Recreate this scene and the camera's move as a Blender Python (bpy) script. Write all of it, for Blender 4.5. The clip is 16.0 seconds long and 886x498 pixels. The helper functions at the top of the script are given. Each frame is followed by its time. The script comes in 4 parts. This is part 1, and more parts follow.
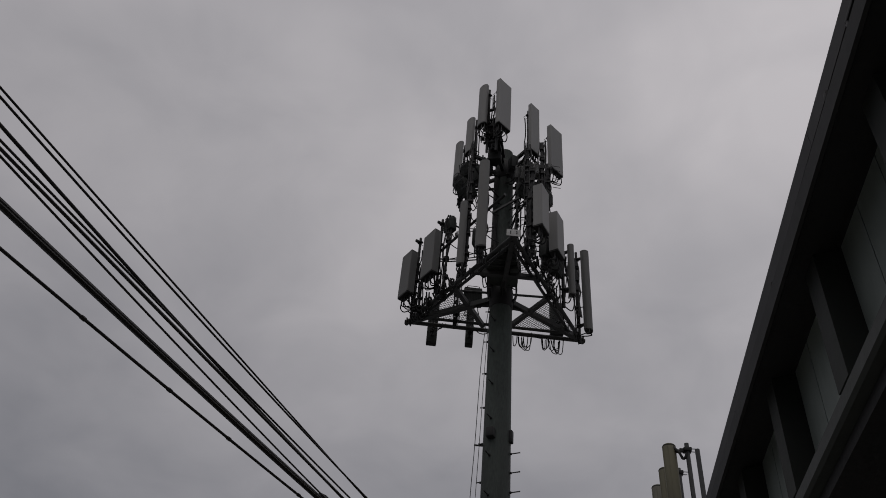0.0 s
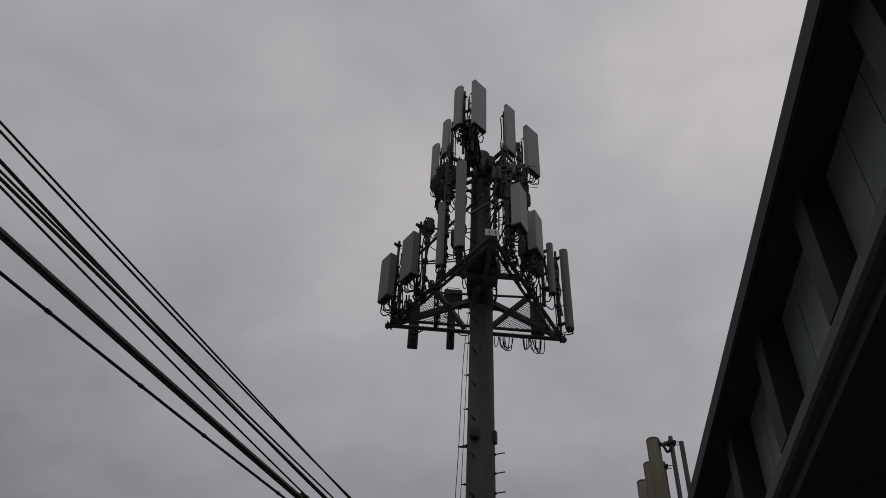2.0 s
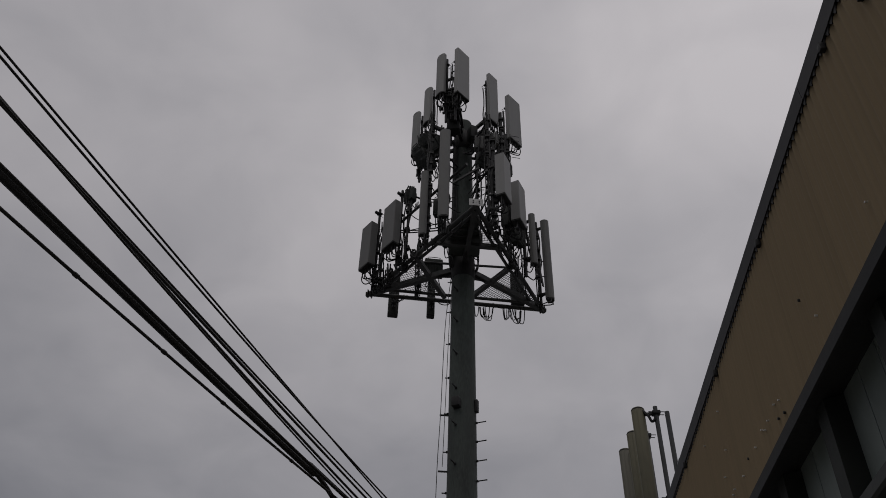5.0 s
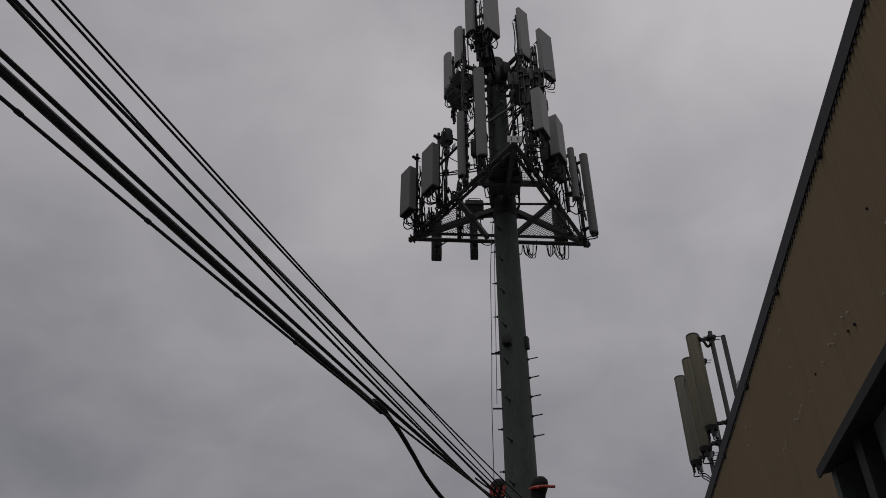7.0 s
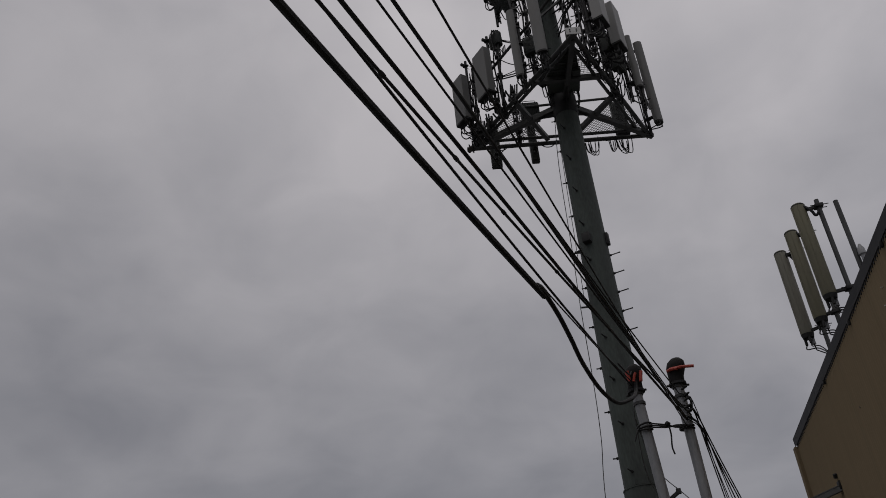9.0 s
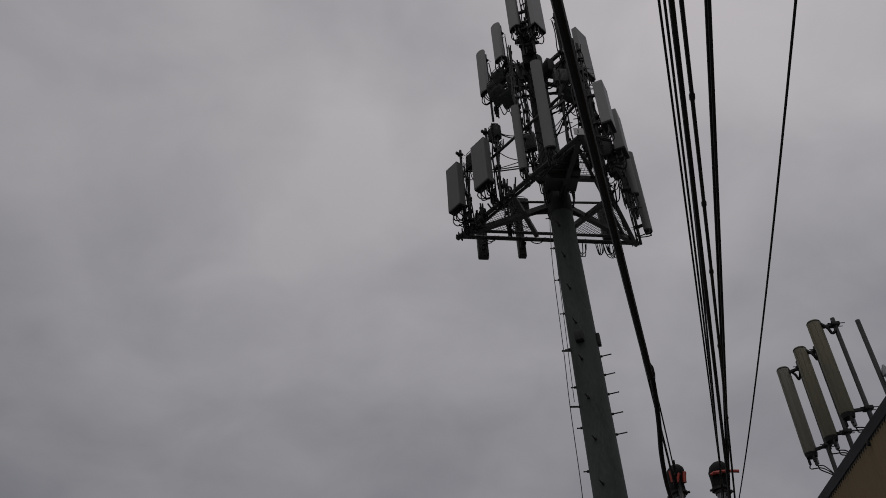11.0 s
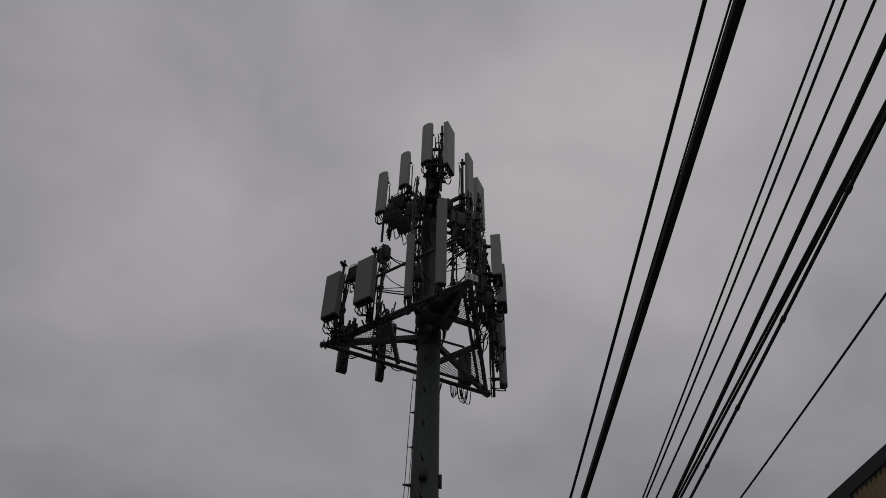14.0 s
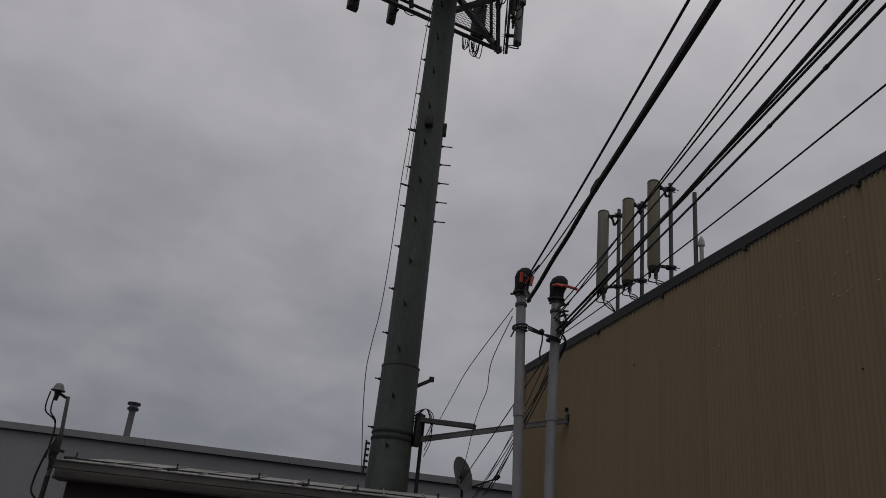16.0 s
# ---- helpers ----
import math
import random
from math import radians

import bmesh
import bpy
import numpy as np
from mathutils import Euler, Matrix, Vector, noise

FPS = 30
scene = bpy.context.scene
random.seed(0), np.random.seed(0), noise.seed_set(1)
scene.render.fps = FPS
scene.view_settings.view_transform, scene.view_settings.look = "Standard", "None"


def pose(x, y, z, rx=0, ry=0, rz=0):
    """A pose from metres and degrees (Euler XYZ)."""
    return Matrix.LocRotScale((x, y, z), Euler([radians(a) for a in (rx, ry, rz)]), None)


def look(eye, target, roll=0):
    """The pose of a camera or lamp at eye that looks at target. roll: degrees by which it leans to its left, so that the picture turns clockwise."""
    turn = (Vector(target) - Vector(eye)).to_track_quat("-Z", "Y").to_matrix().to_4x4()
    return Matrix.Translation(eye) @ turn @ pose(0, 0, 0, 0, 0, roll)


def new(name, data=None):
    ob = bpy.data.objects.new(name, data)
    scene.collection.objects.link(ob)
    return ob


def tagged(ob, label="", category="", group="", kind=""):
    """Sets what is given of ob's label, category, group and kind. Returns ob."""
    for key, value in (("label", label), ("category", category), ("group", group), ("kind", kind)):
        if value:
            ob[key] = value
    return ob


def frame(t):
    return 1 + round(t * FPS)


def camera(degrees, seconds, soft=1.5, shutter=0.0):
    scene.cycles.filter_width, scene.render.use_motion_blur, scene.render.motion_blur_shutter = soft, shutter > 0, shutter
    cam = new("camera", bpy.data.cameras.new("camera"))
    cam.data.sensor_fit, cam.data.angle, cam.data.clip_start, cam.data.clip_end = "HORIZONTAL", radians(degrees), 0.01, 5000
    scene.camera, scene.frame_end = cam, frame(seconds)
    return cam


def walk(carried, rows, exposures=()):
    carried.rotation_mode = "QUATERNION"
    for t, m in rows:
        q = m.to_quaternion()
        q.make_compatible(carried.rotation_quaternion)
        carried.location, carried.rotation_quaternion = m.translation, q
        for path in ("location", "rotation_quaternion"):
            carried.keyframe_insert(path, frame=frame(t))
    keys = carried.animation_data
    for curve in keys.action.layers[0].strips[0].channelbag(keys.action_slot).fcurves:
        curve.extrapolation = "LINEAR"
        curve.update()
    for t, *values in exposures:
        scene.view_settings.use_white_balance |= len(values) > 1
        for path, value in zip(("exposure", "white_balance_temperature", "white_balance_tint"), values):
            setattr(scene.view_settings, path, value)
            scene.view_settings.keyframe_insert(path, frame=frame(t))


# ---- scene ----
cam = camera(54.7, 16.0, soft=0.9)
PATH = [
    (0, (0.303, 0.327, 1.643), (0.143, 1.797, 2.990), 5.34),
    (0.5, (0.280, 0.300, 1.618), (0.101, 1.767, 2.966), 6.14),
    (1, (0.267, 0.342, 1.623), (0.148, 1.789, 2.999), 5.38),
    (1.5, (0.317, 0.408, 1.622), (0.252, 1.857, 2.999), 2.07),
    (2, (0.317, 0.466, 1.615), (0.204, 1.927, 2.977), 2.65),
    (2.5, (0.193, 0.463, 1.608), (0.065, 1.932, 2.959), 4.19),
    (3, (0.040, 0.466, 1.593), (-0.015, 1.976, 2.903), 1.11),
    (3.5, (0.011, 0.498, 1.614), (-0.026, 2.018, 2.914), 1.56),
    (4, (0.014, 0.476, 1.631), (-0.017, 1.989, 2.939), 1.27),
    (6.5, (-0.047, 0.527, 1.622), (-0.102, 2.036, 2.933), 2.08),
    (7, (-0.146, 0.573, 1.588), (-0.267, 2.160, 2.800), -0.26),
    (7.5, (-0.275, 0.788, 1.581), (-0.449, 2.448, 2.683), -3.49),
    (8, (-0.538, 0.832, 1.523), (-0.814, 2.494, 2.601), -6.19),
    (10.5, (-2.213, 1.168, 1.594), (-2.199, 2.853, 2.672), -3.37),
    (11, (-2.578, 1.221, 1.596), (-2.550, 2.784, 2.844), -3.37),
    (11.5, (-2.991, 1.108, 1.596), (-3.021, 2.674, 2.839), 0.51),
    (12, (-3.230, 1.176, 1.563), (-3.256, 2.728, 2.824), 0.82),
    (12.5, (-3.464, 1.247, 1.545), (-3.369, 2.827, 2.768), 5.74),
    (13, (-3.686, 1.157, 1.522), (-3.375, 2.670, 2.792), 0.49),
    (13.5, (-3.752, 1.108, 1.551), (-3.379, 2.526, 2.911), 1.78),
    (14, (-3.714, 1.219, 1.560), (-3.306, 2.542, 3.003), 1.06),
    (14.5, (-3.705, 1.270, 1.572), (-3.255, 2.761, 2.827), 2.32),
    (15, (-3.745, 1.340, 1.531), (-3.118, 2.948, 2.542), 1.39),
    (15.5, (-3.794, 1.473, 1.528), (-3.215, 3.132, 2.482), 3.92),
    (16, (-3.968, 1.578, 1.515), (-3.355, 3.303, 2.321), 6.10),
]
walk(cam, [(t, look(eye, target, roll)) for t, eye, target, roll in PATH],
     [(0, 0.03), (2.5, 0.09), (4, 0.06), (6.5, 0.0), (7, 0.04), (8, 0.16), (10.5, 0.12), (11, -0.08), (13, -0.16), (14, -0.24), (15, -0.07), (15.5, 0.04), (16, 0.27)])

# ---- world, sun and exposure ----
world = bpy.data.worlds.new("overcast_sky")
scene.world = world
world.use_nodes = True
wn, wl = world.node_tree.nodes, world.node_tree.links
wn.clear()


def wnode(kind, **sets):
    n = wn.new(kind)
    for k, v in sets.items():
        n.inputs[k].default_value = v
    return n


SUN_EL, SUN_AZ = radians(74), radians(205)
w_out = wn.new("ShaderNodeOutputWorld")
w_sky = wn.new("ShaderNodeTexSky")
w_sky.sky_type = "NISHITA"
w_sky.sun_disc = False
w_sky.sun_elevation, w_sky.sun_rotation = SUN_EL, SUN_AZ
w_sky.air_density, w_sky.dust_density = 1.0, 3.0
w_bg_sky = wnode("ShaderNodeBackground", Strength=0.006)
wl.new(w_sky.outputs[0], w_bg_sky.inputs[0])
# the cloud deck: a layer seen in perspective, with broad and fine lumps
w_co = wn.new("ShaderNodeTexCoord")
w_sep = wn.new("ShaderNodeSeparateXYZ")
wl.new(w_co.outputs["Generated"], w_sep.inputs[0])
w_up = wn.new("ShaderNodeMath")
w_up.operation = "ADD"
w_up.inputs[1].default_value = 0.35
w_abs = wn.new("ShaderNodeMath")
w_abs.operation = "ABSOLUTE"
wl.new(w_sep.outputs[2], w_abs.inputs[0])
wl.new(w_abs.outputs[0], w_up.inputs[0])
w_div = wn.new("ShaderNodeVectorMath")
w_div.operation = "DIVIDE"
w_comb = wn.new("ShaderNodeCombineXYZ")
for i in range(3):
    wl.new(w_up.outputs[0], w_comb.inputs[i])
wl.new(w_co.outputs["Generated"], w_div.inputs[0])
wl.new(w_comb.outputs[0], w_div.inputs[1])
w_n1 = wnode("ShaderNodeTexNoise", Scale=2.1, Detail=4.0, Roughness=0.48, Distortion=0.25)
w_n2 = wnode("ShaderNodeTexNoise", Scale=6.5, Detail=5.0, Roughness=0.5, Distortion=0.4)
wl.new(w_div.outputs[0], w_n1.inputs["Vector"])
wl.new(w_div.outputs[0], w_n2.inputs["Vector"])
w_mix = wn.new("ShaderNodeMix")
w_mix.data_type = "FLOAT"
w_mix.inputs[0].default_value = 0.3
wl.new(w_n1.outputs[0], w_mix.inputs[2])
wl.new(w_n2.outputs[0], w_mix.inputs[3])
w_ramp = wn.new("ShaderNodeValToRGB")
w_ramp.color_ramp.elements[0].position = 0.36
w_ramp.color_ramp.elements[0].color = (0.312, 0.307, 0.319, 1)
w_ramp.color_ramp.elements[1].position = 0.64
w_ramp.color_ramp.elements[1].color = (0.475, 0.459, 0.465, 1)
wl.new(w_mix.outputs[0], w_ramp.inputs[0])
# the deck is thicker and bluer towards the horizon
w_low = wn.new("ShaderNodeMapRange")
w_low.inputs["From Min"].default_value, w_low.inputs["From Max"].default_value = 0.05, 0.85
wl.new(w_abs.outputs[0], w_low.inputs[0])
w_tint = wn.new("ShaderNodeMix")
w_tint.data_type = "RGBA"
w_tint.inputs[6].default_value = (0.44, 0.46, 0.503, 1)
w_tint.inputs[7].default_value = (1.36, 1.335, 1.345, 1)
wl.new(w_low.outputs[0], w_tint.inputs[0])
w_mul = wn.new("ShaderNodeMix")
w_mul.data_type = "RGBA"
w_mul.blend_type = "MULTIPLY"
w_mul.inputs[0].default_value = 1.0
wl.new(w_ramp.outputs[0], w_mul.inputs[6])
wl.new(w_tint.outputs[2], w_mul.inputs[7])
w_bg_cloud = wnode("ShaderNodeBackground", Strength=0.80)
wl.new(w_mul.outputs[2], w_bg_cloud.inputs[0])
# and a little thinner towards the east
w_side = wn.new("ShaderNodeMapRange")
w_side.inputs["From Min"].default_value, w_side.inputs["From Max"].default_value = -0.8, 0.6
w_side.inputs["To Min"].default_value, w_side.inputs["To Max"].default_value = 0.615, 0.865
wl.new(w_sep.outputs[0], w_side.inputs[0])
wl.new(w_side.outputs[0], w_bg_cloud.inputs[1])
w_add = wn.new("ShaderNodeAddShader")
wl.new(w_bg_sky.outputs[0], w_add.inputs[0])
wl.new(w_bg_cloud.outputs[0], w_add.inputs[1])
wl.new(w_add.outputs[0], w_out.inputs[0])

sun_data = bpy.data.lights.new("sun", "SUN")
sun_data.energy, sun_data.angle, sun_data.color = 0.35, radians(60), (1.0, 0.96, 0.9)
sun = new("sun", sun_data)
sun.matrix_world = look((30 * math.sin(SUN_AZ), 30 * math.cos(SUN_AZ), 30 * math.tan(SUN_EL)), (0, 0, 0))


# ---- materials ----
def material(name, base, rough=0.6, metal=0.0, scale=6.0, amount=0.25, fine=60.0, bump=0.15, stain=None, stain_at=0.62, stretch=(1, 1, 1), vary=0.0):
    m = bpy.data.materials.new(name)
    m.use_nodes = True
    n, l = m.node_tree.nodes, m.node_tree.links
    b = n["Principled BSDF"]
    co = n.new("ShaderNodeTexCoord")
    mp = n.new("ShaderNodeMapping")
    mp.inputs["Scale"].default_value = stretch
    l.new(co.outputs["Object"], mp.inputs[0])
    big = n.new("ShaderNodeTexNoise")
    big.inputs["Scale"].default_value, big.inputs["Detail"].default_value = scale, 6.0
    small = n.new("ShaderNodeTexNoise")
    small.inputs["Scale"].default_value, small.inputs["Detail"].default_value = fine, 4.0
    l.new(mp.outputs[0], big.inputs["Vector"])
    l.new(mp.outputs[0], small.inputs["Vector"])
    mixed = n.new("ShaderNodeMix")
    mixed.data_type = "FLOAT"
    mixed.inputs[0].default_value = 0.4
    l.new(big.outputs[0], mixed.inputs[2])
    l.new(small.outputs[0], mixed.inputs[3])
    ramp = n.new("ShaderNodeValToRGB")
    dark = tuple(c * (1 - amount) for c in base)
    light = tuple(min(1.0, c * (1 + amount)) for c in base)
    ramp.color_ramp.elements[0].position, ramp.color_ramp.elements[0].color = 0.32, (*dark, 1)
    ramp.color_ramp.elements[1].position, ramp.color_ramp.elements[1].color = 0.68, (*light, 1)
    l.new(mixed.outputs[0], ramp.inputs[0])
    colour = ramp.outputs[0]
    if stain:
        blot = n.new("ShaderNodeTexNoise")
        blot.inputs["Scale"].default_value, blot.inputs["Detail"].default_value = scale * 0.37, 7.0
        l.new(mp.outputs[0], blot.inputs["Vector"])
        cut = n.new("ShaderNodeMapRange")
        cut.inputs["From Min"].default_value, cut.inputs["From Max"].default_value = stain_at, stain_at + 0.12
        cut.inputs["To Max"].default_value = 0.7
        l.new(blot.outputs[0], cut.inputs[0])
        sm = n.new("ShaderNodeMix")
        sm.data_type = "RGBA"
        sm.inputs[7].default_value = (*stain, 1)
        l.new(cut.outputs[0], sm.inputs[0])
        l.new(colour, sm.inputs[6])
        colour = sm.outputs[2]
    if vary:
        info = n.new("ShaderNodeObjectInfo")
        amt = n.new("ShaderNodeMapRange")
        amt.inputs["To Min"].default_value, amt.inputs["To Max"].default_value = 1 - vary, 1 + vary
        l.new(info.outputs["Random"], amt.inputs[0])
        hv = n.new("ShaderNodeHueSaturation")
        l.new(amt.outputs[0], hv.inputs["Value"])
        l.new(colour, hv.inputs["Color"])
        colour = hv.outputs[0]
    l.new(colour, b.inputs["Base Color"])
    rr = n.new("ShaderNodeMapRange")
    rr.inputs["To Min"].default_value, rr.inputs["To Max"].default_value = max(0.05, rough - 0.12), min(1.0, rough + 0.12)
    l.new(mixed.outputs[0], rr.inputs[0])
    l.new(rr.outputs[0], b.inputs["Roughness"])
    b.inputs["Metallic"].default_value = metal
    if bump:
        bp = n.new("ShaderNodeBump")
        bp.inputs["Strength"].default_value, bp.inputs["Distance"].default_value = bump, 0.01
        l.new(small.outputs[0], bp.inputs["Height"])
        l.new(bp.outputs[0], b.inputs["Normal"])
    return m


M_POLE = material("weathered_green_grey_paint", (0.052, 0.064, 0.057), 0.75, 0.0, 2.6, 0.5, 34, 0.2, stain=(0.028, 0.031, 0.028), stain_at=0.52, stretch=(1, 1, 0.25))
M_STEEL = material("dull_galvanised_steel", (0.06, 0.062, 0.062), 0.6, 0.2, 9, 0.35, 70, 0.1, stain=(0.09, 0.07, 0.055))
M_DARKSTEEL = material("dark_weathered_steel", (0.016, 0.016, 0.017), 0.7, 0.1, 9, 0.35, 70, 0.1)
M_RADOME = material("light_grey_radome_plastic", (0.225, 0.224, 0.220), 0.6, 0.0, 3, 0.08, 30, 0.03, stain=(0.19, 0.19, 0.185), stretch=(1, 1, 0.3), vary=0.1)
M_GREYBOX = material("mid_grey_radome_plastic", (0.13, 0.13, 0.126), 0.6, 0.0, 3, 0.1, 30, 0.03, stain=(0.12, 0.12, 0.115), stretch=(1, 1, 0.3), vary=0.1)
M_CAP = material("black_plastic_and_shade_teeth", (0.014, 0.014, 0.014), 0.7, 0, 10, 0.3, 60, 0.1)
M_CABLE = material("black_cable_jacket", (0.009, 0.009, 0.010), 0.65, 0, 12, 0.4, 60, 0.2)
M_GREYCABLE = material("weathered_grey_wire", (0.07, 0.07, 0.07), 0.6, 0, 12, 0.3, 60, 0.1)
M_RRU = material("grey_green_cast_housing", (0.035, 0.039, 0.036), 0.65, 0.1, 8, 0.2, 40, 0.1, vary=0.2)
M_RRUDARK = material("dark_grey_equipment_paint", (0.018, 0.020, 0.019), 0.7, 0.0, 8, 0.25, 40, 0.1, vary=0.2)
M_PLATE = material("bright_galvanised_plate", (0.42, 0.42, 0.41), 0.5, 0.2, 14, 0.2, 60, 0.05)
M_BEIGE = material("olive_beige_radome", (0.145, 0.135, 0.086), 0.65, 0, 3, 0.14, 25, 0.05, stain=(0.12, 0.115, 0.078), stretch=(1, 1, 0.3), vary=0.06)
M_TAN = material("tan_painted_corrugated_metal", (0.240, 0.185, 0.114), 0.85, 0.0, 1.6, 0.1, 22, 0.08, stain=(0.195, 0.150, 0.092), stain_at=0.56, stretch=(1, 1, 0.15), vary=0.02)
M_BEIGEGREY = material("faded_grey_beige_radome", (0.165, 0.158, 0.125), 0.65, 0, 3, 0.14, 25, 0.05, stain=(0.15, 0.145, 0.125), stretch=(1, 1, 0.3))
M_TAN.node_tree.nodes["Principled BSDF"].inputs["Specular IOR Level"].default_value = 0.15
M_TRIM = material("charcoal_painted_flashing", (0.016, 0.0155, 0.0175), 0.65, 0.0, 3, 0.25, 30, 0.05, stain=(0.03, 0.029, 0.029))
M_BRIDGE = material("weathered_channel_steel", (0.13, 0.132, 0.13), 0.6, 0.2, 7, 0.3, 60, 0.1, stain=(0.07, 0.062, 0.055))
M_SCREW = material("bright_screw_head", (0.7, 0.7, 0.68), 0.3, 0.6, 10, 0.1, 50, 0.0)
M_CONDUIT = material("galvanised_conduit", (0.27, 0.275, 0.285), 0.55, 0.25, 7, 0.22, 60, 0.08, stain=(0.22, 0.21, 0.2), stretch=(1, 1, 0.4))
M_HEAD = material("dark_cast_weatherhead", (0.009, 0.008, 0.008), 0.75, 0.0, 12, 0.4, 60, 0.1)
M_HEAD.node_tree.nodes["Principled BSDF"].inputs["Specular IOR Level"].default_value = 0.25
M_RED = material("faded_red_tape", (0.42, 0.06, 0.04), 0.55, 0, 14, 0.25, 60, 0.05)
M_SHED = material("grey_green_painted_board", (0.155, 0.18, 0.168), 0.6, 0, 4, 0.15, 40, 0.1, stain=(0.125, 0.145, 0.135), stretch=(1, 1, 0.4), vary=0.10)
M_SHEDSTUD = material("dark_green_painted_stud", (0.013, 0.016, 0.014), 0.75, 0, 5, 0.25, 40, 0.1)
M_SHEDEND = material("dark_green_painted_end_board", (0.05, 0.06, 0.055), 0.7, 0, 5, 0.25, 40, 0.1)
# rail green darkened well below the boards, so its colour carries the shade
M_SHEDRAIL = material("green_rail_darkened_for_shade", (0.022, 0.026, 0.023), 0.6, 0, 5, 0.25, 40, 0.1, stain=(0.017, 0.019, 0.018))
M_BOUNCE_SLAB = material("pale_bounce_slab", (0.42, 0.41, 0.38), 0.9, 0, 1.1, 0.15, 70, 0.3, stain=(0.32, 0.31, 0.29))
# near black holds the lean-to's shade in its colour; window frame uses it too
M_SHEDDARK = material("near_black_timber_and_shade", (0.010, 0.010, 0.0105), 0.7, 0, 6, 0.3, 50, 0.15)
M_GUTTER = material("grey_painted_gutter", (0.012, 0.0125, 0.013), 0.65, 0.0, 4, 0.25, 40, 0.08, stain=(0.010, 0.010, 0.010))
M_ROOFPALE = material("pale_weathered_sheet_roof", (0.21, 0.21, 0.195), 0.7, 0.0, 2.5, 0.25, 30, 0.1, stain=(0.085, 0.08, 0.07), stain_at=0.5)
M_GUTTERW = material("dirty_cream_gutter", (0.13, 0.127, 0.117), 0.65, 0, 3, 0.25, 40, 0.08, stain=(0.045, 0.04, 0.034), stretch=(0.4, 1, 1))
M_BROWN = material("dark_brown_stained_siding", (0.045, 0.034, 0.03), 0.7, 0, 3, 0.3, 40, 0.2)
M_FARWALL = material("blue_grey_metal_cladding", (0.225, 0.228, 0.238), 0.6, 0.1, 0.9, 0.12, 20, 0.05, stain=(0.165, 0.166, 0.17), stretch=(1, 1, 0.3))
M_FARTRIM = material("light_grey_metal_coping", (0.20, 0.203, 0.212), 0.6, 0.1, 1.2, 0.1, 20, 0.05)
M_DISH = material("pale_grey_dish_enamel", (0.20, 0.20, 0.205), 0.6, 0, 5, 0.12, 40, 0.03)
M_ASPHALT = material("worn_pale_asphalt", (0.085, 0.084, 0.081), 0.9, 0, 0.8, 0.3, 90, 0.4, stain=(0.09, 0.088, 0.085))
M_PLAIN = material("plain_grey_render", (0.22, 0.21, 0.2), 0.85, 0, 1.2, 0.15, 40, 0.2)
M_GLASS = bpy.data.materials.new("window_glass")
M_GLASS.use_nodes = True
_g = M_GLASS.node_tree.nodes["Principled BSDF"]
_g.inputs["Base Color"].default_value = (0.05, 0.06, 0.07, 1)
_g.inputs["Roughness"].default_value = 0.04
_g.inputs["IOR"].default_value = 1.9
_g.inputs["Metallic"].default_value = 0.0


# ---- mesh helpers ----
def finish(name, bm, mat, smooth=True):
    me = bpy.data.meshes.new(name)
    bmesh.ops.recalc_face_normals(bm, faces=bm.faces)
    bm.to_mesh(me)
    bm.free()
    me.materials.append(mat)
    if smooth:
        for p in me.polygons:
            p.use_smooth = True
        me.set_sharp_from_angle(angle=radians(38))
    return me


def part(name, bm, mat, parent, label="", at=None):
    ob = new(name, finish(name, bm, mat))
    if parent is not None:
        ob.parent = parent
    if at is not None:
        ob.matrix_basis = at
    if label:
        ob["label"] = label
    return ob


def thing(name, label, category, at=None, group="", kind=""):
    ob = new(name)
    ob.empty_display_size = 0.1
    if at is not None:
        ob.matrix_basis = at
    return tagged(ob, label, category, group, kind)


def box(bm, cx, cy, cz, sx, sy, sz, bevel=0.0, m=None):
    r = bmesh.ops.create_cube(bm, size=1.0, matrix=Matrix.Translation((cx, cy, cz)) @ Matrix.Diagonal((sx, sy, sz, 1)))
    vs = r["verts"]
    if bevel:
        es = list({e for v in vs for e in v.link_edges})
        r = bmesh.ops.bevel(bm, geom=es, offset=bevel, segments=2, affect="EDGES", profile=0.5)
        vs = list({v for f in r["faces"] for v in f.verts} | {v for v in vs if v.is_valid})
    if m is not None:
        bmesh.ops.transform(bm, matrix=m, verts=[v for v in vs if v.is_valid])
    return bm


def tube(bm, pts, r, n=8, caps=True):
    pts = [Vector(p) for p in pts]
    rs = r if isinstance(r, (list, tuple)) else [r] * len(pts)
    rings, side = [], None
    for i, p in enumerate(pts):
        d = (pts[min(i + 1, len(pts) - 1)] - pts[max(i - 1, 0)]).normalized()
        if side is None:
            side = d.orthogonal().normalized()
        side = (side - d * side.dot(d)).normalized()
        up = d.cross(side)
        rings.append([bm.verts.new(p + rs[i] * (math.cos(2 * math.pi * k / n) * side + math.sin(2 * math.pi * k / n) * up)) for k in range(n)])
    for a, b in zip(rings, rings[1:]):
        for k in range(n):
            bm.faces.new((a[k], a[(k + 1) % n], b[(k + 1) % n], b[k]))
    if caps:
        bm.faces.new(rings[0][::-1])
        bm.faces.new(rings[-1])
    return bm


def beam(bm, a, b, w, h, up=(0, 0, 1)):
    a, b = Vector(a), Vector(b)
    d = (b - a).normalized()
    s = d.cross(Vector(up)).normalized()
    u = s.cross(d)
    q = [[bm.verts.new(p + s * (w / 2 * i) + u * (h / 2 * j)) for i, j in ((-1, -1), (1, -1), (1, 1), (-1, 1))] for p in (a, b)]
    for k in range(4):
        bm.faces.new((q[0][k], q[0][(k + 1) % 4], q[1][(k + 1) % 4], q[1][k]))
    bm.faces.new(q[0][::-1])
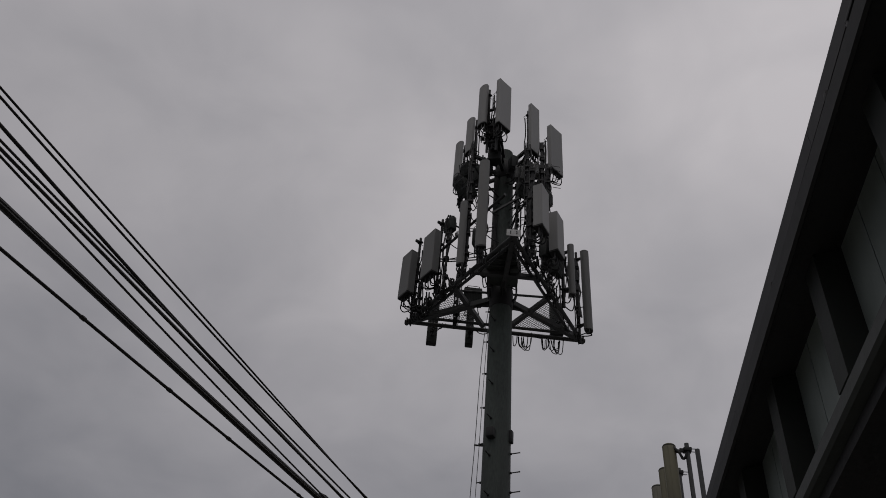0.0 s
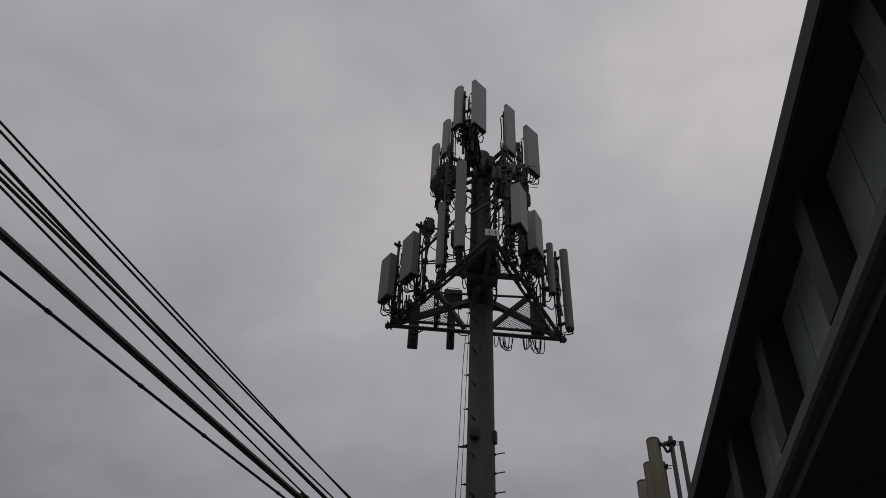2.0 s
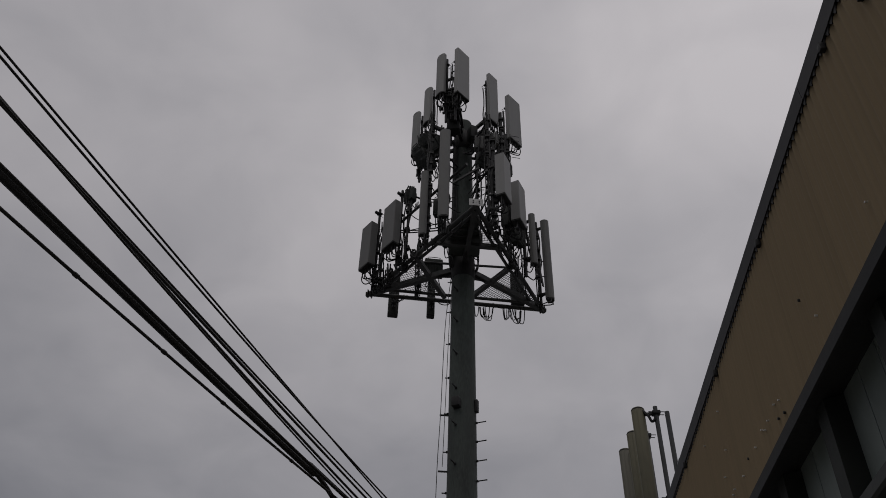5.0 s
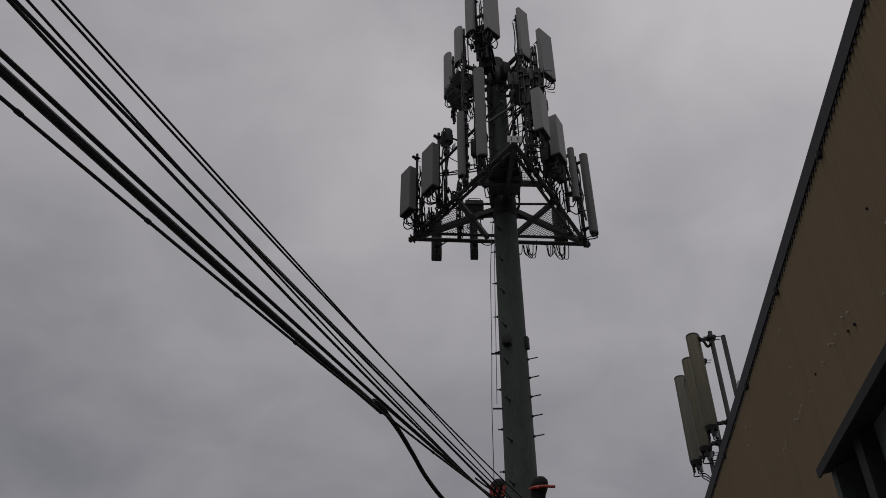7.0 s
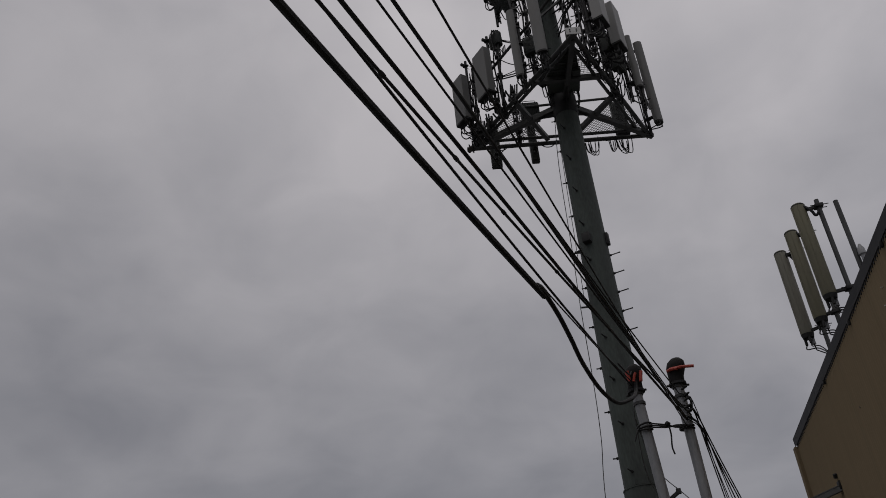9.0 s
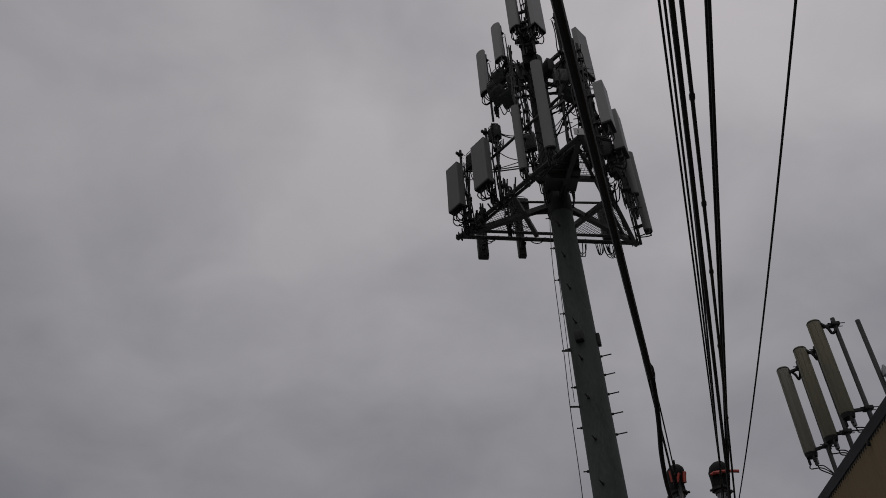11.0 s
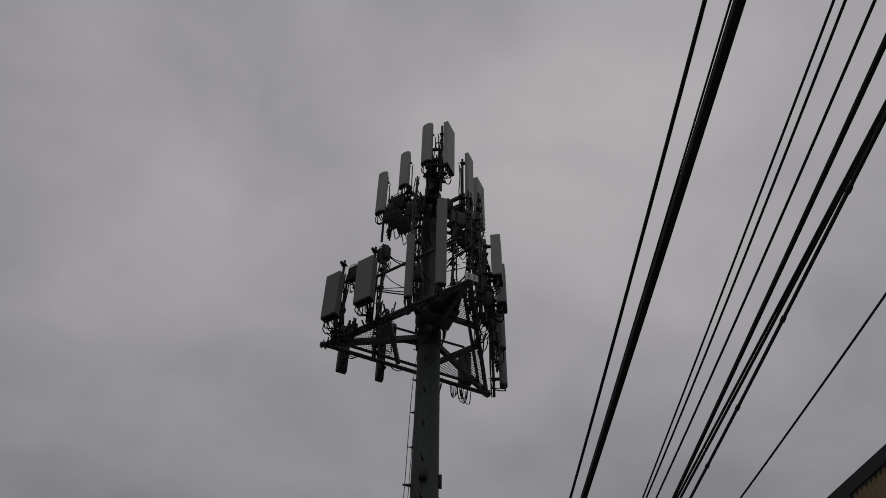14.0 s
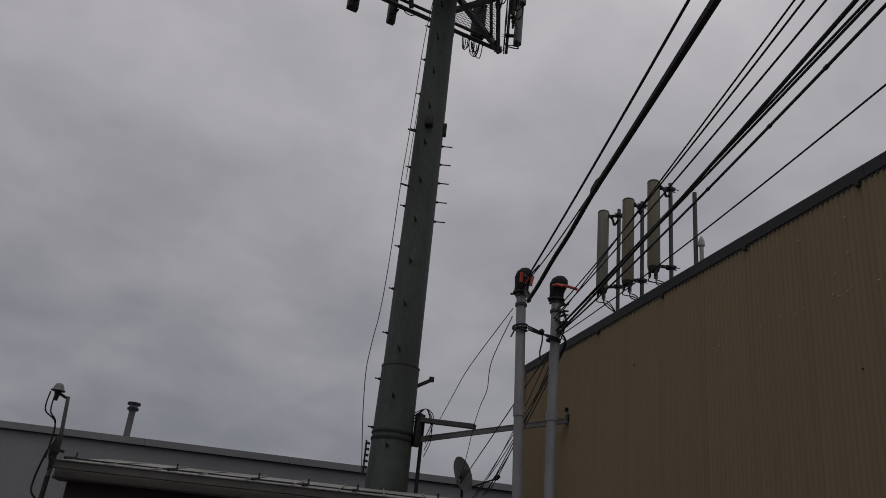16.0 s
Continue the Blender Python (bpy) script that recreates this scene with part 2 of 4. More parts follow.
    bm.faces.new(q[1])
    return bm


def prism(bm, outline, z0, z1, m=None):
    lo = [bm.verts.new((x, y, z0)) for x, y in outline]
    hi = [bm.verts.new((x, y, z1)) for x, y in outline]
    n = len(outline)
    for k in range(n):
        bm.faces.new((lo[k], lo[(k + 1) % n], hi[(k + 1) % n], hi[k]))
    bm.faces.new(lo[::-1])
    bm.faces.new(hi)
    if m is not None:
        bmesh.ops.transform(bm, matrix=m, verts=lo + hi)
    return bm


def sag(a, b, drop, n=14):
    a, b = Vector(a), Vector(b)
    return [a.lerp(b, i / n) - Vector((0, 0, 4 * drop * (i / n) * (1 - i / n))) for i in range(n + 1)]


def bend(pts, n=5):
    """A smooth line through the points."""
    pts = [Vector(p) for p in pts]
    out = []
    for i in range(len(pts) - 1):
        p0, p1, p2, p3 = pts[max(i - 1, 0)], pts[i], pts[i + 1], pts[min(i + 2, len(pts) - 1)]
        for k in range(n):
            t = k / n
            out.append(0.5 * ((2 * p1) + (p2 - p0) * t + (2 * p0 - 5 * p1 + 4 * p2 - p3) * t * t + (3 * p1 - p0 - 3 * p2 + p3) * t ** 3))
    return out + [pts[-1]]


B = bmesh.new

# ---- ground and closing walls ----
bm = B()
bmesh.ops.create_grid(bm, x_segments=40, y_segments=40, size=600)
ground = part("ground", bm, M_ASPHALT, None)
tagged(ground, "worn grey asphalt yard", "ground", kind="structure")

# unseen pale slab, added to bounce light up under the lean-to
bm = box(B(), -0.6, 0.2, 0.01, 4.4, 9.0, 0.02)
tagged(part("pavement", bm, M_BOUNCE_SLAB, None), "added unseen pale slab that bounces light into the lean-to", "pavement", kind="structure")

bm = box(B(), -4, -16.2, 3.6, 40, 0.3, 7.2)
tagged(part("wall_south", bm, M_PLAIN, None), "plain grey rendered wall across the yard", "wall", kind="structure")

# ---- tan building ----
WX, WK, WTOP, WFALL, WEND, WNEAR = 2.08, 0.046, 6.28, 0.0135, 15.36, -5.0
WANG = math.degrees(math.atan(WK))


def wall_top(y):
    return WTOP - WFALL * y


def on_wall(y, z, out=0.0):
    return Vector((WX + WK * y - out, y, z))


wall_east = thing("wall_east", "tall tan corrugated metal wall with charcoal coping", "wall", kind="structure")
bm = B()
prism(bm, [(WX + WK * WNEAR + 0.05, WNEAR), (WX + WK * WEND + 0.05, WEND - 0.02), (WX + WK * WEND + 9, WEND - 0.3), (WX + 9, WNEAR)], 0, wall_top(WEND) - 0.06)
part("wall_core", bm, M_PLAIN, wall_east)


def coping(bm, a, b):
    d = (b - a).normalized()
    d.z = 0
    d.normalize()
    out = Vector((-d.y, d.x, 0))
    prof = [(-0.022, -0.142), (-0.030, -0.005), (-0.01, 0.012), (0.22, 0.0), (0.22, -0.1), (0.2, -0.1), (0.2, -0.02), (-0.015, -0.012), (-0.015, -0.142)]
    rows = [[bm.verts.new(p + out * (-o) + Vector((0, 0, h))) for o, h in prof] for p in (a, b)]
    n = len(prof)
    for k in range(n):
        bm.faces.new((rows[0][k], rows[0][(k + 1) % n], rows[1][(k + 1) % n], rows[1][k]))
    bm.faces.new(rows[0][::-1])
    bm.faces.new(rows[1])


ys = [WNEAR, -2.0, 1.05, 4.1, 7.15, 10.2, 13.25, WEND + 0.05]
for y0, y1 in zip(ys, ys[1:]):
    bm = B()
    coping(bm, on_wall(y0, wall_top(y0)), on_wall(y1 - 0.004, wall_top(y1)))
    part("coping", bm, M_TRIM, wall_east, "charcoal metal coping length")
bm = beam(B(), on_wall(WEND + 0.02, 0, 0.0), on_wall(WEND + 0.02, wall_top(WEND) - 0.16, 0.0), 0.12, 0.12, (0, 1, 0))
part("corner_flashing", bm, M_TAN, wall_east, "tan corner flashing")

# ---- lean-to beside the yard ----
SK, S_NEAR, S_END = 0.047, -4.0, 3.36
lean_to = thing("lean_to", "shaded green boarded lean-to with dark studs and a grey fascia", "shed")


def shed(y, x, z):
    return (x + SK * y, y, z)


def shed_bar(outline, y0, y1):
    """A length of the lean-to with the given cross-section of x and z."""
    bm = B()
    rows = [[bm.verts.new(shed(y, x, z)) for x, z in outline] for y in (y0, y1)]
    n = len(outline)
    for k in range(n):
        bm.faces.new((rows[0][k], rows[0][(k + 1) % n], rows[1][(k + 1) % n], rows[1][k]))
    bm.faces.new(rows[0][::-1])
    bm.faces.new(rows[1])
    return bm


S_WALL, S_STUD, S_SILL, BAY = 0.818, 0.766, 2.450, 0.389
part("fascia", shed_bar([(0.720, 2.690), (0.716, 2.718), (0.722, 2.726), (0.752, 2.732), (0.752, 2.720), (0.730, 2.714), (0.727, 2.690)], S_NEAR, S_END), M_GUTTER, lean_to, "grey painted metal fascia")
# roof underside, eave lining and recess: deep shade put into near-black colour
part("roof", shed_bar([(0.754, 2.734), (1.40, 3.10), (1.40, 3.07), (0.754, 2.704)], S_NEAR, S_END - 0.01), M_SHEDDARK, lean_to)
part("soffit", shed_bar([(0.731, 2.712), (0.752, 2.716), (S_WALL + 0.04, 2.750), (S_WALL + 0.04, 2.735), (0.752, 2.702), (0.731, 2.698)], S_NEAR + 0.01, S_END - 0.012), M_SHEDDARK, lean_to, "eave lining coloured near black for shade")
part("rail", shed_bar([(0.772, S_SILL - 0.034), (0.766, S_SILL - 0.028), (0.766, S_SILL - 0.004), (0.772, S_SILL), (0.87, S_SILL), (0.87, S_SILL - 0.034)], S_NEAR + 0.05, S_END - 0.06), M_SHEDRAIL, lean_to, "green horizontal rail darkened for shade")
part("back_wall", shed_bar([(1.36, 0.0), (1.36, 2.38), (1.41, 2.38), (1.41, 0.0)], S_NEAR + 0.05, S_END - 0.06), M_SHEDDARK, lean_to, "recessed wall coloured near black for shade")
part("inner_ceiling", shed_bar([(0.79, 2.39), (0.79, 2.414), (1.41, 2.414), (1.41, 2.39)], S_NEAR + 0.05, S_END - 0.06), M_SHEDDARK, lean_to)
for y in (S_NEAR + 0.012, S_END - 0.058):
    part("end_wall", shed_bar([(0.76, 0.0), (0.76, 2.70), (0.82, 2.73), (1.36, 3.03), (1.36, 0.0)], y, y + 0.044), M_SHEDEND, lean_to)
for i in range(18):
    edge = 1.153 + 5 * BAY - i * BAY
    y0, y1 = edge - BAY, edge - 0.062
    if y0 < S_NEAR + 0.1:
        break
    third = (y1 - y0) / 3
    for k in range(3):
        ya, yb = y0 + k * third + 0.0015, y0 + (k + 1) * third - 0.0015
        part("board", shed_bar([(S_WALL, S_SILL + 0.001), (S_WALL, 2.728), (S_WALL + 0.016, 2.728), (S_WALL + 0.016, S_SILL + 0.001)], ya, yb), M_SHED, lean_to)
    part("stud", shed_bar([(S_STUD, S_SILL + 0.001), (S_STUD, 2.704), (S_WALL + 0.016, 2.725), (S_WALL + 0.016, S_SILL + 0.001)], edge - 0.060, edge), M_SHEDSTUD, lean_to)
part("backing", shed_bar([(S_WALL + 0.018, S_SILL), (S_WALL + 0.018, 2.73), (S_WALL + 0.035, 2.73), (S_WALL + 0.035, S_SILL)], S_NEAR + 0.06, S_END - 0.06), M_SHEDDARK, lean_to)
for y in (S_NEAR + 0.1, -0.6, S_END - 0.15):
    part("post", shed_bar([(0.80, 0.0), (0.80, 2.388), (0.87, 2.388), (0.87, 0.0)], y, y + 0.08), M_SHEDDARK, lean_to)

# ---- window high on the tan wall ----
window_1 = thing("window_1", "dark-framed window high on the tan wall", "window", kind="structure")
WY0, WY1, WZ0, WZ1, WF = 1.75, 3.18, 5.79, 6.105, 0.035
for ya, yb, za, zb in ((WY0, WY1, WZ0, WZ0 + WF), (WY0, WY1, WZ1 - WF, WZ1), (WY0, WY0 + WF, WZ0 + WF, WZ1 - WF), (WY1 - WF, WY1, WZ0 + WF, WZ1 - WF), (2.44, 2.47, WZ0 + WF, WZ1 - WF)):
    ym, zm = (ya + yb) / 2, (za + zb) / 2
    bm = box(B(), 0, 0, 0, 0.05, yb - ya, zb - za, 0.004, Matrix.Translation(on_wall(ym, zm, 0.012)) @ pose(0, 0, 0, 0, 0, -WANG))
    part("window_frame", bm, M_SHEDDARK, window_1)
for ya, yb in ((WY0 + WF, 2.44), (2.47, WY1 - WF)):
    bm = box(B(), 0, 0, 0, 0.008, yb - ya, WZ1 - WZ0 - 2 * WF, 0, Matrix.Translation(on_wall((ya + yb) / 2, (WZ0 + WZ1) / 2, 0.018)) @ pose(0, 0, 0, 0, 0, -WANG))
    part("pane", bm, M_GLASS, window_1, "window pane that mirrors the sky")

# ---- rooftop antennas ----
def roof_antenna(x, y, z0, z1, px, py, pz, mat=M_BEIGE, tone="olive-beige"):
    ob = thing("roof_antenna", tone + " tubular antenna clamped to a steel pipe at the parapet", "antenna", group="rooftop antennas")
    bm = B()
    r = 0.091
    tube(bm, [(x, y, z0), (x, y, z0 + 0.02), (x, y, z1 - 0.03), (x, y, z1 - 0.008), (x, y, z1)], [r * 0.96, r, r, r * 0.93, r * 0.8], 20)
    radome = part("radome", bm, mat, ob)
    part("top_rim", tube(B(), [(x, y, z1 - 0.035), (x, y, z1 - 0.022)], r * 1.02, 20), M_DARKSTEEL, radome)
    bm = B()
    tube(bm, [(x, y, z0 - 0.06), (x, y, z0 - 0.002)], [r * 0.82, r * 0.98], 16)
    part("base_cap", bm, M_CAP, ob, "black base cap")
    # seams down the radome
    for ang in (200, 250):
        dx, dy = math.cos(radians(ang)) * r, math.sin(radians(ang)) * r
        bm = tube(B(), [(x + dx, y + dy, z0 + 0.03), (x + dx, y + dy, z1 - 0.06)], 0.004, 5)
        part("seam", bm, mat, radome)
    zb = WTOP - 0.45
    bm = tube(B(), [(px, py, zb), (px, py, pz)], 0.03, 12)
    part("mount_pipe", bm, M_STEEL, ob, "dark galvanised mounting pipe")
    for z in (z0 + 0.03, z1 - 0.10):
        bm = B()
        beam(bm, (x, y, z), (px, py, z - 0.02), 0.04, 0.035)
        box(bm, px, py, z - 0.02, 0.11, 0.11, 0.05, 0.008)
        for s in (-1, 1):
            tube(bm, [(px - 0.11, py + s * 0.04, z - 0.02), (px + 0.12, py + s * 0.04, z - 0.02)], 0.006, 6)
        part("clamp", bm, M_DARKSTEEL, ob)
    bm = tube(B(), bend([(x + 0.05, y - 0.06, z1 - 0.06), (x + 0.11, y - 0.10, z1 - 0.16), (x + 0.15, y - 0.09, z1 - 0.24), (px - 0.03, py - 0.02, z1 - 0.22), (px - 0.01, py, z1 - 0.11)]), 0.019, 8)
    part("tilt_arm", bm, M_DARKSTEEL, ob)
    for k in range(3):
        ox, oy = 0.055 * math.cos(2.1 * k + 0.4), 0.055 * math.sin(2.1 * k + 0.4)
        bm = tube(B(), [(x + ox, y + oy, z0 - 0.05), (x + ox, y + oy, z0 - 0.15)], 0.020 if k else 0.03, 8)
        part("connector", bm, M_CONDUIT if k == 0 else M_CAP, ob)
        bm = tube(B(), bend([(x + ox, y + oy, z0 - 0.15), (x + ox * 1.2, y + oy * 1.2, z0 - 0.21), (x + 0.05 + 0.02 * k, y - 0.04 - 0.02 * k, z0 - 0.27 + 0.02 * k), (px + 0.02, py + 0.05, WTOP - 0.12)]), 0.0085, 6)
        part("cable", bm, M_CABLE, ob)
    return ob


roof_antenna(2.57, 12.41, 6.58, 7.94, 2.73, 12.20, 7.93, M_BEIGEGREY, "faded grey-beige")
roof_antenna(2.56, 11.67, 6.46, 7.83, 2.73, 11.55, 7.78)
roof_antenna(2.50, 10.92, 6.41, 7.78, 2.72, 10.82, 7.76)

roof_mast = thing("roof_mast", "bare galvanised pipe mast beside a small vent cap", "mast")
bm = tube(B(), [(2.72, 10.27, WTOP - 0.45), (2.72, 10.27, 7.36)], 0.03, 12)
part("pipe", bm, M_STEEL, roof_mast)
bm = tube(B(), [(2.76, 10.20, WTOP - 0.45), (2.76, 10.20, 6.52), (2.76, 10.20, 6.53), (2.76, 10.20, 6.60), (2.76, 10.20, 6.67)], [0.028, 0.028, 0.045, 0.042, 0.012], 12)
part("vent_cap", bm, M_CONDUIT, roof_mast, "pale cone-topped vent cap")


# ---- service masts ----
def service_mast(top, foot, turn, tape):
    ob = thing("service_mast", "galvanised conduit mast with a dark weatherhead and red tape", "conduit mast", group="service masts")
    top, foot = Vector(top), Vector(foot)
    d = (top - foot).normalized()
    neck = top - d * 0.27
    part("conduit", tube(B(), [foot, neck], 0.052, 18), M_CONDUIT, ob)
    for z in (0.26, 0.37):
        p = neck - d * (z - 0.2)
        part("band", tube(B(), [p, p + d * 0.03], 0.064, 18), M_STEEL, ob)
    p = neck - d * 1.35
    part("coupling", tube(B(), [p, p + d * 0.10], 0.060, 18), M_CONDUIT, ob)
    m = Matrix.Translation(neck) @ pose(0, 0, 0, 0, 0, turn)
    bm = B()
    tube(bm, [(0, 0, -0.02), (0, 0, 0.02), (0, 0, 0.06), (0, 0, 0.16), (0, 0, 0.22), (0, 0, 0.255), (0, 0, 0.27)], [0.070, 0.078, 0.070, 0.090, 0.078, 0.046, 0.01], 18)
    for v in bm.verts:
        if v.co.z > 0.05:
            v.co.x += 0.03 * (v.co.z - 0.05) / 0.2
            v.co.x *= 1.12
    bmesh.ops.transform(bm, matrix=m, verts=bm.verts[:])
    head = part("weatherhead", bm, M_HEAD, ob, "dark domed weatherhead")
    bm = B()
    tube(bm, [(0, 0, -0.03), (0, 0, -0.005)], 0.09, 14)
    for k in range(4):
        a = k * 1.57 + 0.5
        tube(bm, [(0.085 * math.cos(a), 0.085 * math.sin(a), -0.03), (0.115 * math.cos(a), 0.115 * math.sin(a), -0.03)], 0.012, 6)
    bmesh.ops.transform(bm, matrix=m, verts=bm.verts[:])
    part("collar", bm, M_DARKSTEEL, head)
    for a, b, r in tape:
        part("red_tape", tube(B(), bend([m @ Vector(a), m @ ((Vector(a) + Vector(b)) / 2 + Vector((0, 0, 0.01))), m @ Vector(b)]), r, 8), M_RED, ob, "faded red tape on a conductor")
    return ob


service_mast((-0.265, 9.38, 5.17), (-0.02, 9.40, 0), -60, [((0.06, -0.10, 0.06), (0.07, -0.115, 0.17), 0.02), ((0.115, 0.0, 0.05), (0.125, 0.02, 0.16), 0.018), ((0.09, -0.07, 0.05), (0.115, -0.045, 0.14), 0.014)])
service_mast((0.172, 9.38, 5.19), (0.235, 9.40, 0), -20, [((-0.03, -0.088, 0.125), (0.215, -0.075, 0.10), 0.017), ((-0.06, -0.08, 0.115), (0.05, -0.095, 0.11), 0.016)])

strap = thing("cable_tie", "black cable lashed between the two conduit masts", "cable", at=Matrix.Translation((0.0, 0.075, 0.065)))
for k in range(3):
    z = 4.40 + 0.02 * k
    bm = tube(B(), [(-0.245 + 0.075 * math.cos(a), 9.30 + 0.075 * math.sin(a), z + 0.015 * math.sin(a + k)) for a in [i * 0.5236 for i in range(13)]], 0.010, 6)
    part("wrap", bm, M_CABLE, strap)
for k in range(2):
    z = 4.36 + 0.02 * k
    bm = tube(B(), [(0.165 + 0.072 * math.cos(a), 9.31 + 0.072 * math.sin(a), z + 0.01 * math.sin(a + k)) for a in [i * 0.5236 for i in range(13)]], 0.009, 6)
    part("wrap", bm, M_CABLE, strap)
for k in range(3):
    part("strand", tube(B(), bend([(-0.18, 9.24, 4.44 - 0.02 * k), (-0.03, 9.23, 4.40 - 0.012 * k), (0.06, 9.22, 4.36 + 0.012 * k), (0.20, 9.23, 4.37)]), 0.008, 7), M_CABLE, strap)
part("loose_end", tube(B(), bend([(-0.02, 9.22, 4.41), (-0.015, 9.22, 4.3), (-0.03, 9.23, 4.18), (-0.02, 9.23, 4.10)]), 0.008, 6), M_CABLE, strap)
part("knot", tube(B(), [(-0.05, 9.22, 4.405), (-0.03, 9.22, 4.41), (0.0, 9.22, 4.40)], [0.015, 0.03, 0.015], 8), M_CABLE, strap)
part("loose_end", tube(B(), bend([(-0.30, 9.25, 4.42), (-0.34, 9.24, 4.35), (-0.37, 9.24, 4.28)]), 0.008, 6), M_CABLE, strap)


# ---- overhead wires ----
FAR_Y = -16.04


WIRE_ENDS = []


def overhead(label, x0, kx, z0, kz, c, end, radius, mat=M_CABLE, dots=(), bow=0.0, group="overhead wires"):
    """A slack wire from y = end at its mast back over the yard to the far wall: plan x0 + kx y, height a shallow parabola."""
    ob = thing("overhead_wire", label, "wire", group=group)

    def at(y):
        return Vector((x0 + kx * y + bow * y * (y - 9.3), y, z0 + kz * y + c * y * (y - 9.3)))

    WIRE_ENDS.append(at(end))
    n = 40
    pts = [at(end + (FAR_Y - end) * i / n) for i in range(n + 1)]
    part("wire", tube(B(), bend(pts, 2), radius, 8), mat, ob)
    for y in dots:
        p, d = at(y), (at(y + 0.01) - at(y)).normalized()
        part("splice", tube(B(), [p - d * 0.022, p - d * 0.012, p + d * 0.012, p + d * 0.022], [radius, radius * 1.4, radius * 1.4, radius], 8), M_CABLE, ob)
    return ob


overhead("thick black service drop cable to a weatherhead", -2.9832, 0.2934, 4.2313, 0.0623, 0.0028, 6.52, 0.0230, bow=0.00040)
overhead("thin wire lashed along a thick service drop", -3.0110, 0.2964, 4.2680, 0.0590, 0.0028, 6.52, 0.0045, bow=0.00040)
overhead("black wire running close beside a service drop", -2.9672, 0.2876, 4.7454, 0.0186, 0.0053, 9.28, 0.0098, bow=0.00032)
overhead("thin black communication wire to a conduit mast", -2.5841, 0.2924, 4.4216, 0.0228, 0.0011, 9.3, 0.0056, bow=-0.00007)
overhead("thin black communication wire to a conduit mast", -2.5643, 0.2922, 4.4104, 0.0393, 0.0060, 9.3, 0.0060, bow=0.00014)
overhead("black communication wire to a conduit mast", -2.5666, 0.2884, 4.1585, 0.0537, 0.0034, 9.3, 0.0060, bow=-0.00088)
overhead("thick black communication cable to a conduit mast", -2.6078, 0.2990, 3.9131, 0.0625, 0.0032, 9.3, 0.0108, bow=0.00030)
overhead("black communication cable to a conduit mast", -2.3950, 0.2731, 3.9470, 0.0619, 0.0001, 9.3, 0.0068, bow=0.00015)
overhead("black communication cable to a conduit mast", -2.3916, 0.2743, 3.9649, 0.0614, 0.0015, 9.3, 0.0075, bow=0.00008)
overhead("black communication cable with small splices to a conduit mast", -2.6215, 0.3055, 3.7027, 0.0898, 0.0050, 9.3, 0.0078, dots=(2.6, 3.3, 3.95, 4.5, 5.3, 6.4), bow=0.00011)
overhead("single thin wire to a conduit mast", -2.0850, 0.2406, 3.7653, 0.0721, 0.0057, 9.34, 0.0050, bow=-0.00074)

drip = thing("drip_loop", "thick black drip loop hanging below a weatherhead", "cable")
part("cable", tube(B(), bend([(-1.08, 6.47, 4.605), (-0.99, 6.82, 4.58), (-0.91, 7.18, 4.53), (-0.83, 7.58, 4.48), (-0.69, 8.12, 4.45), (-0.52, 8.65, 4.51), (-0.34, 8.99, 4.67), (-0.26, 9.27, 4.86), (-0.24, 9.31, 5.0)], 6), 0.019, 9), M_CABLE, drip)
part("clamp", tube(B(), [(-1.12, 6.36, 4.60), (-1.10, 6.42, 4.603), (-1.07, 6.52, 4.607), (-1.05, 6.58, 4.60)], [0.02, 0.029, 0.029, 0.02], 8), M_CAP, drip)
part("messenger", tube(B(), bend([(-1.07, 6.49, 4.63), (-0.65, 7.95, 4.76), (-0.27, 9.28, 4.93)]), 0.006, 6), M_CABLE, drip)
part("conductor", tube(B(), bend([(-0.45, 8.6, 4.88), (-0.35, 8.98, 4.94), (-0.30, 9.2, 5.0), (-0.27, 9.27, 5.06)]), 0.009, 6), M_CABLE, drip)

clamps = thing("wire_clamps", "cluster of black wire clamps on a conduit mast", "clamp", at=Matrix.Translation((-0.01, 0.07, 0.15)))
for k, z in enumerate((4.42, 4.47, 4.545, 4.59, 4.665)):
    bm = B()
    tube(bm, [(0.20, 9.25, z), (0.235, 9.21, z + 0.01), (0.245, 9.14, z - 0.005)], [0.010, 0.014, 0.008], 7)
    part("clamp", bm, M_CAP, clamps)
for k in range(2):
    part("loop", tube(B(), bend([(0.22, 9.22, 4.62 - 0.05 * k), (0.25 + 0.01 * k, 9.2, 4.54 - 0.03 * k), (0.245, 9.22, 4.46 - 0.03 * k), (0.215, 9.25, 4.42)]), 0.008, 6), M_CABLE, clamps)

# cables that run on from the masts to the dish and the tower arm
for k in range(7):
    ob = thing("service_cable", "slack black cable running down behind the masts", "cable", group="slack cables")
    a = WIRE_ENDS[3 + k]
    b = Vector((1.50 + 0.085 * ((k * 3) % 7), 14.92 - 0.03 * k, 3.70 - 0.055 * ((k * 4) % 7)))
    turn_in = Vector((0.275 + 0.006 * k, 9.38, a.z - 0.06 - 0.012 * k))
    run = [a, Vector((0.225, 9.322 - 0.002 * k, a.z - 0.03)), turn_in] + sag(turn_in, b, 0.01 + 0.05 * ((k * 3) % 4), 8)[1:]
    part("cable", tube(B(), bend(run, 3), 0.0052 if k % 2 else 0.0072, 6), M_CABLE, ob)
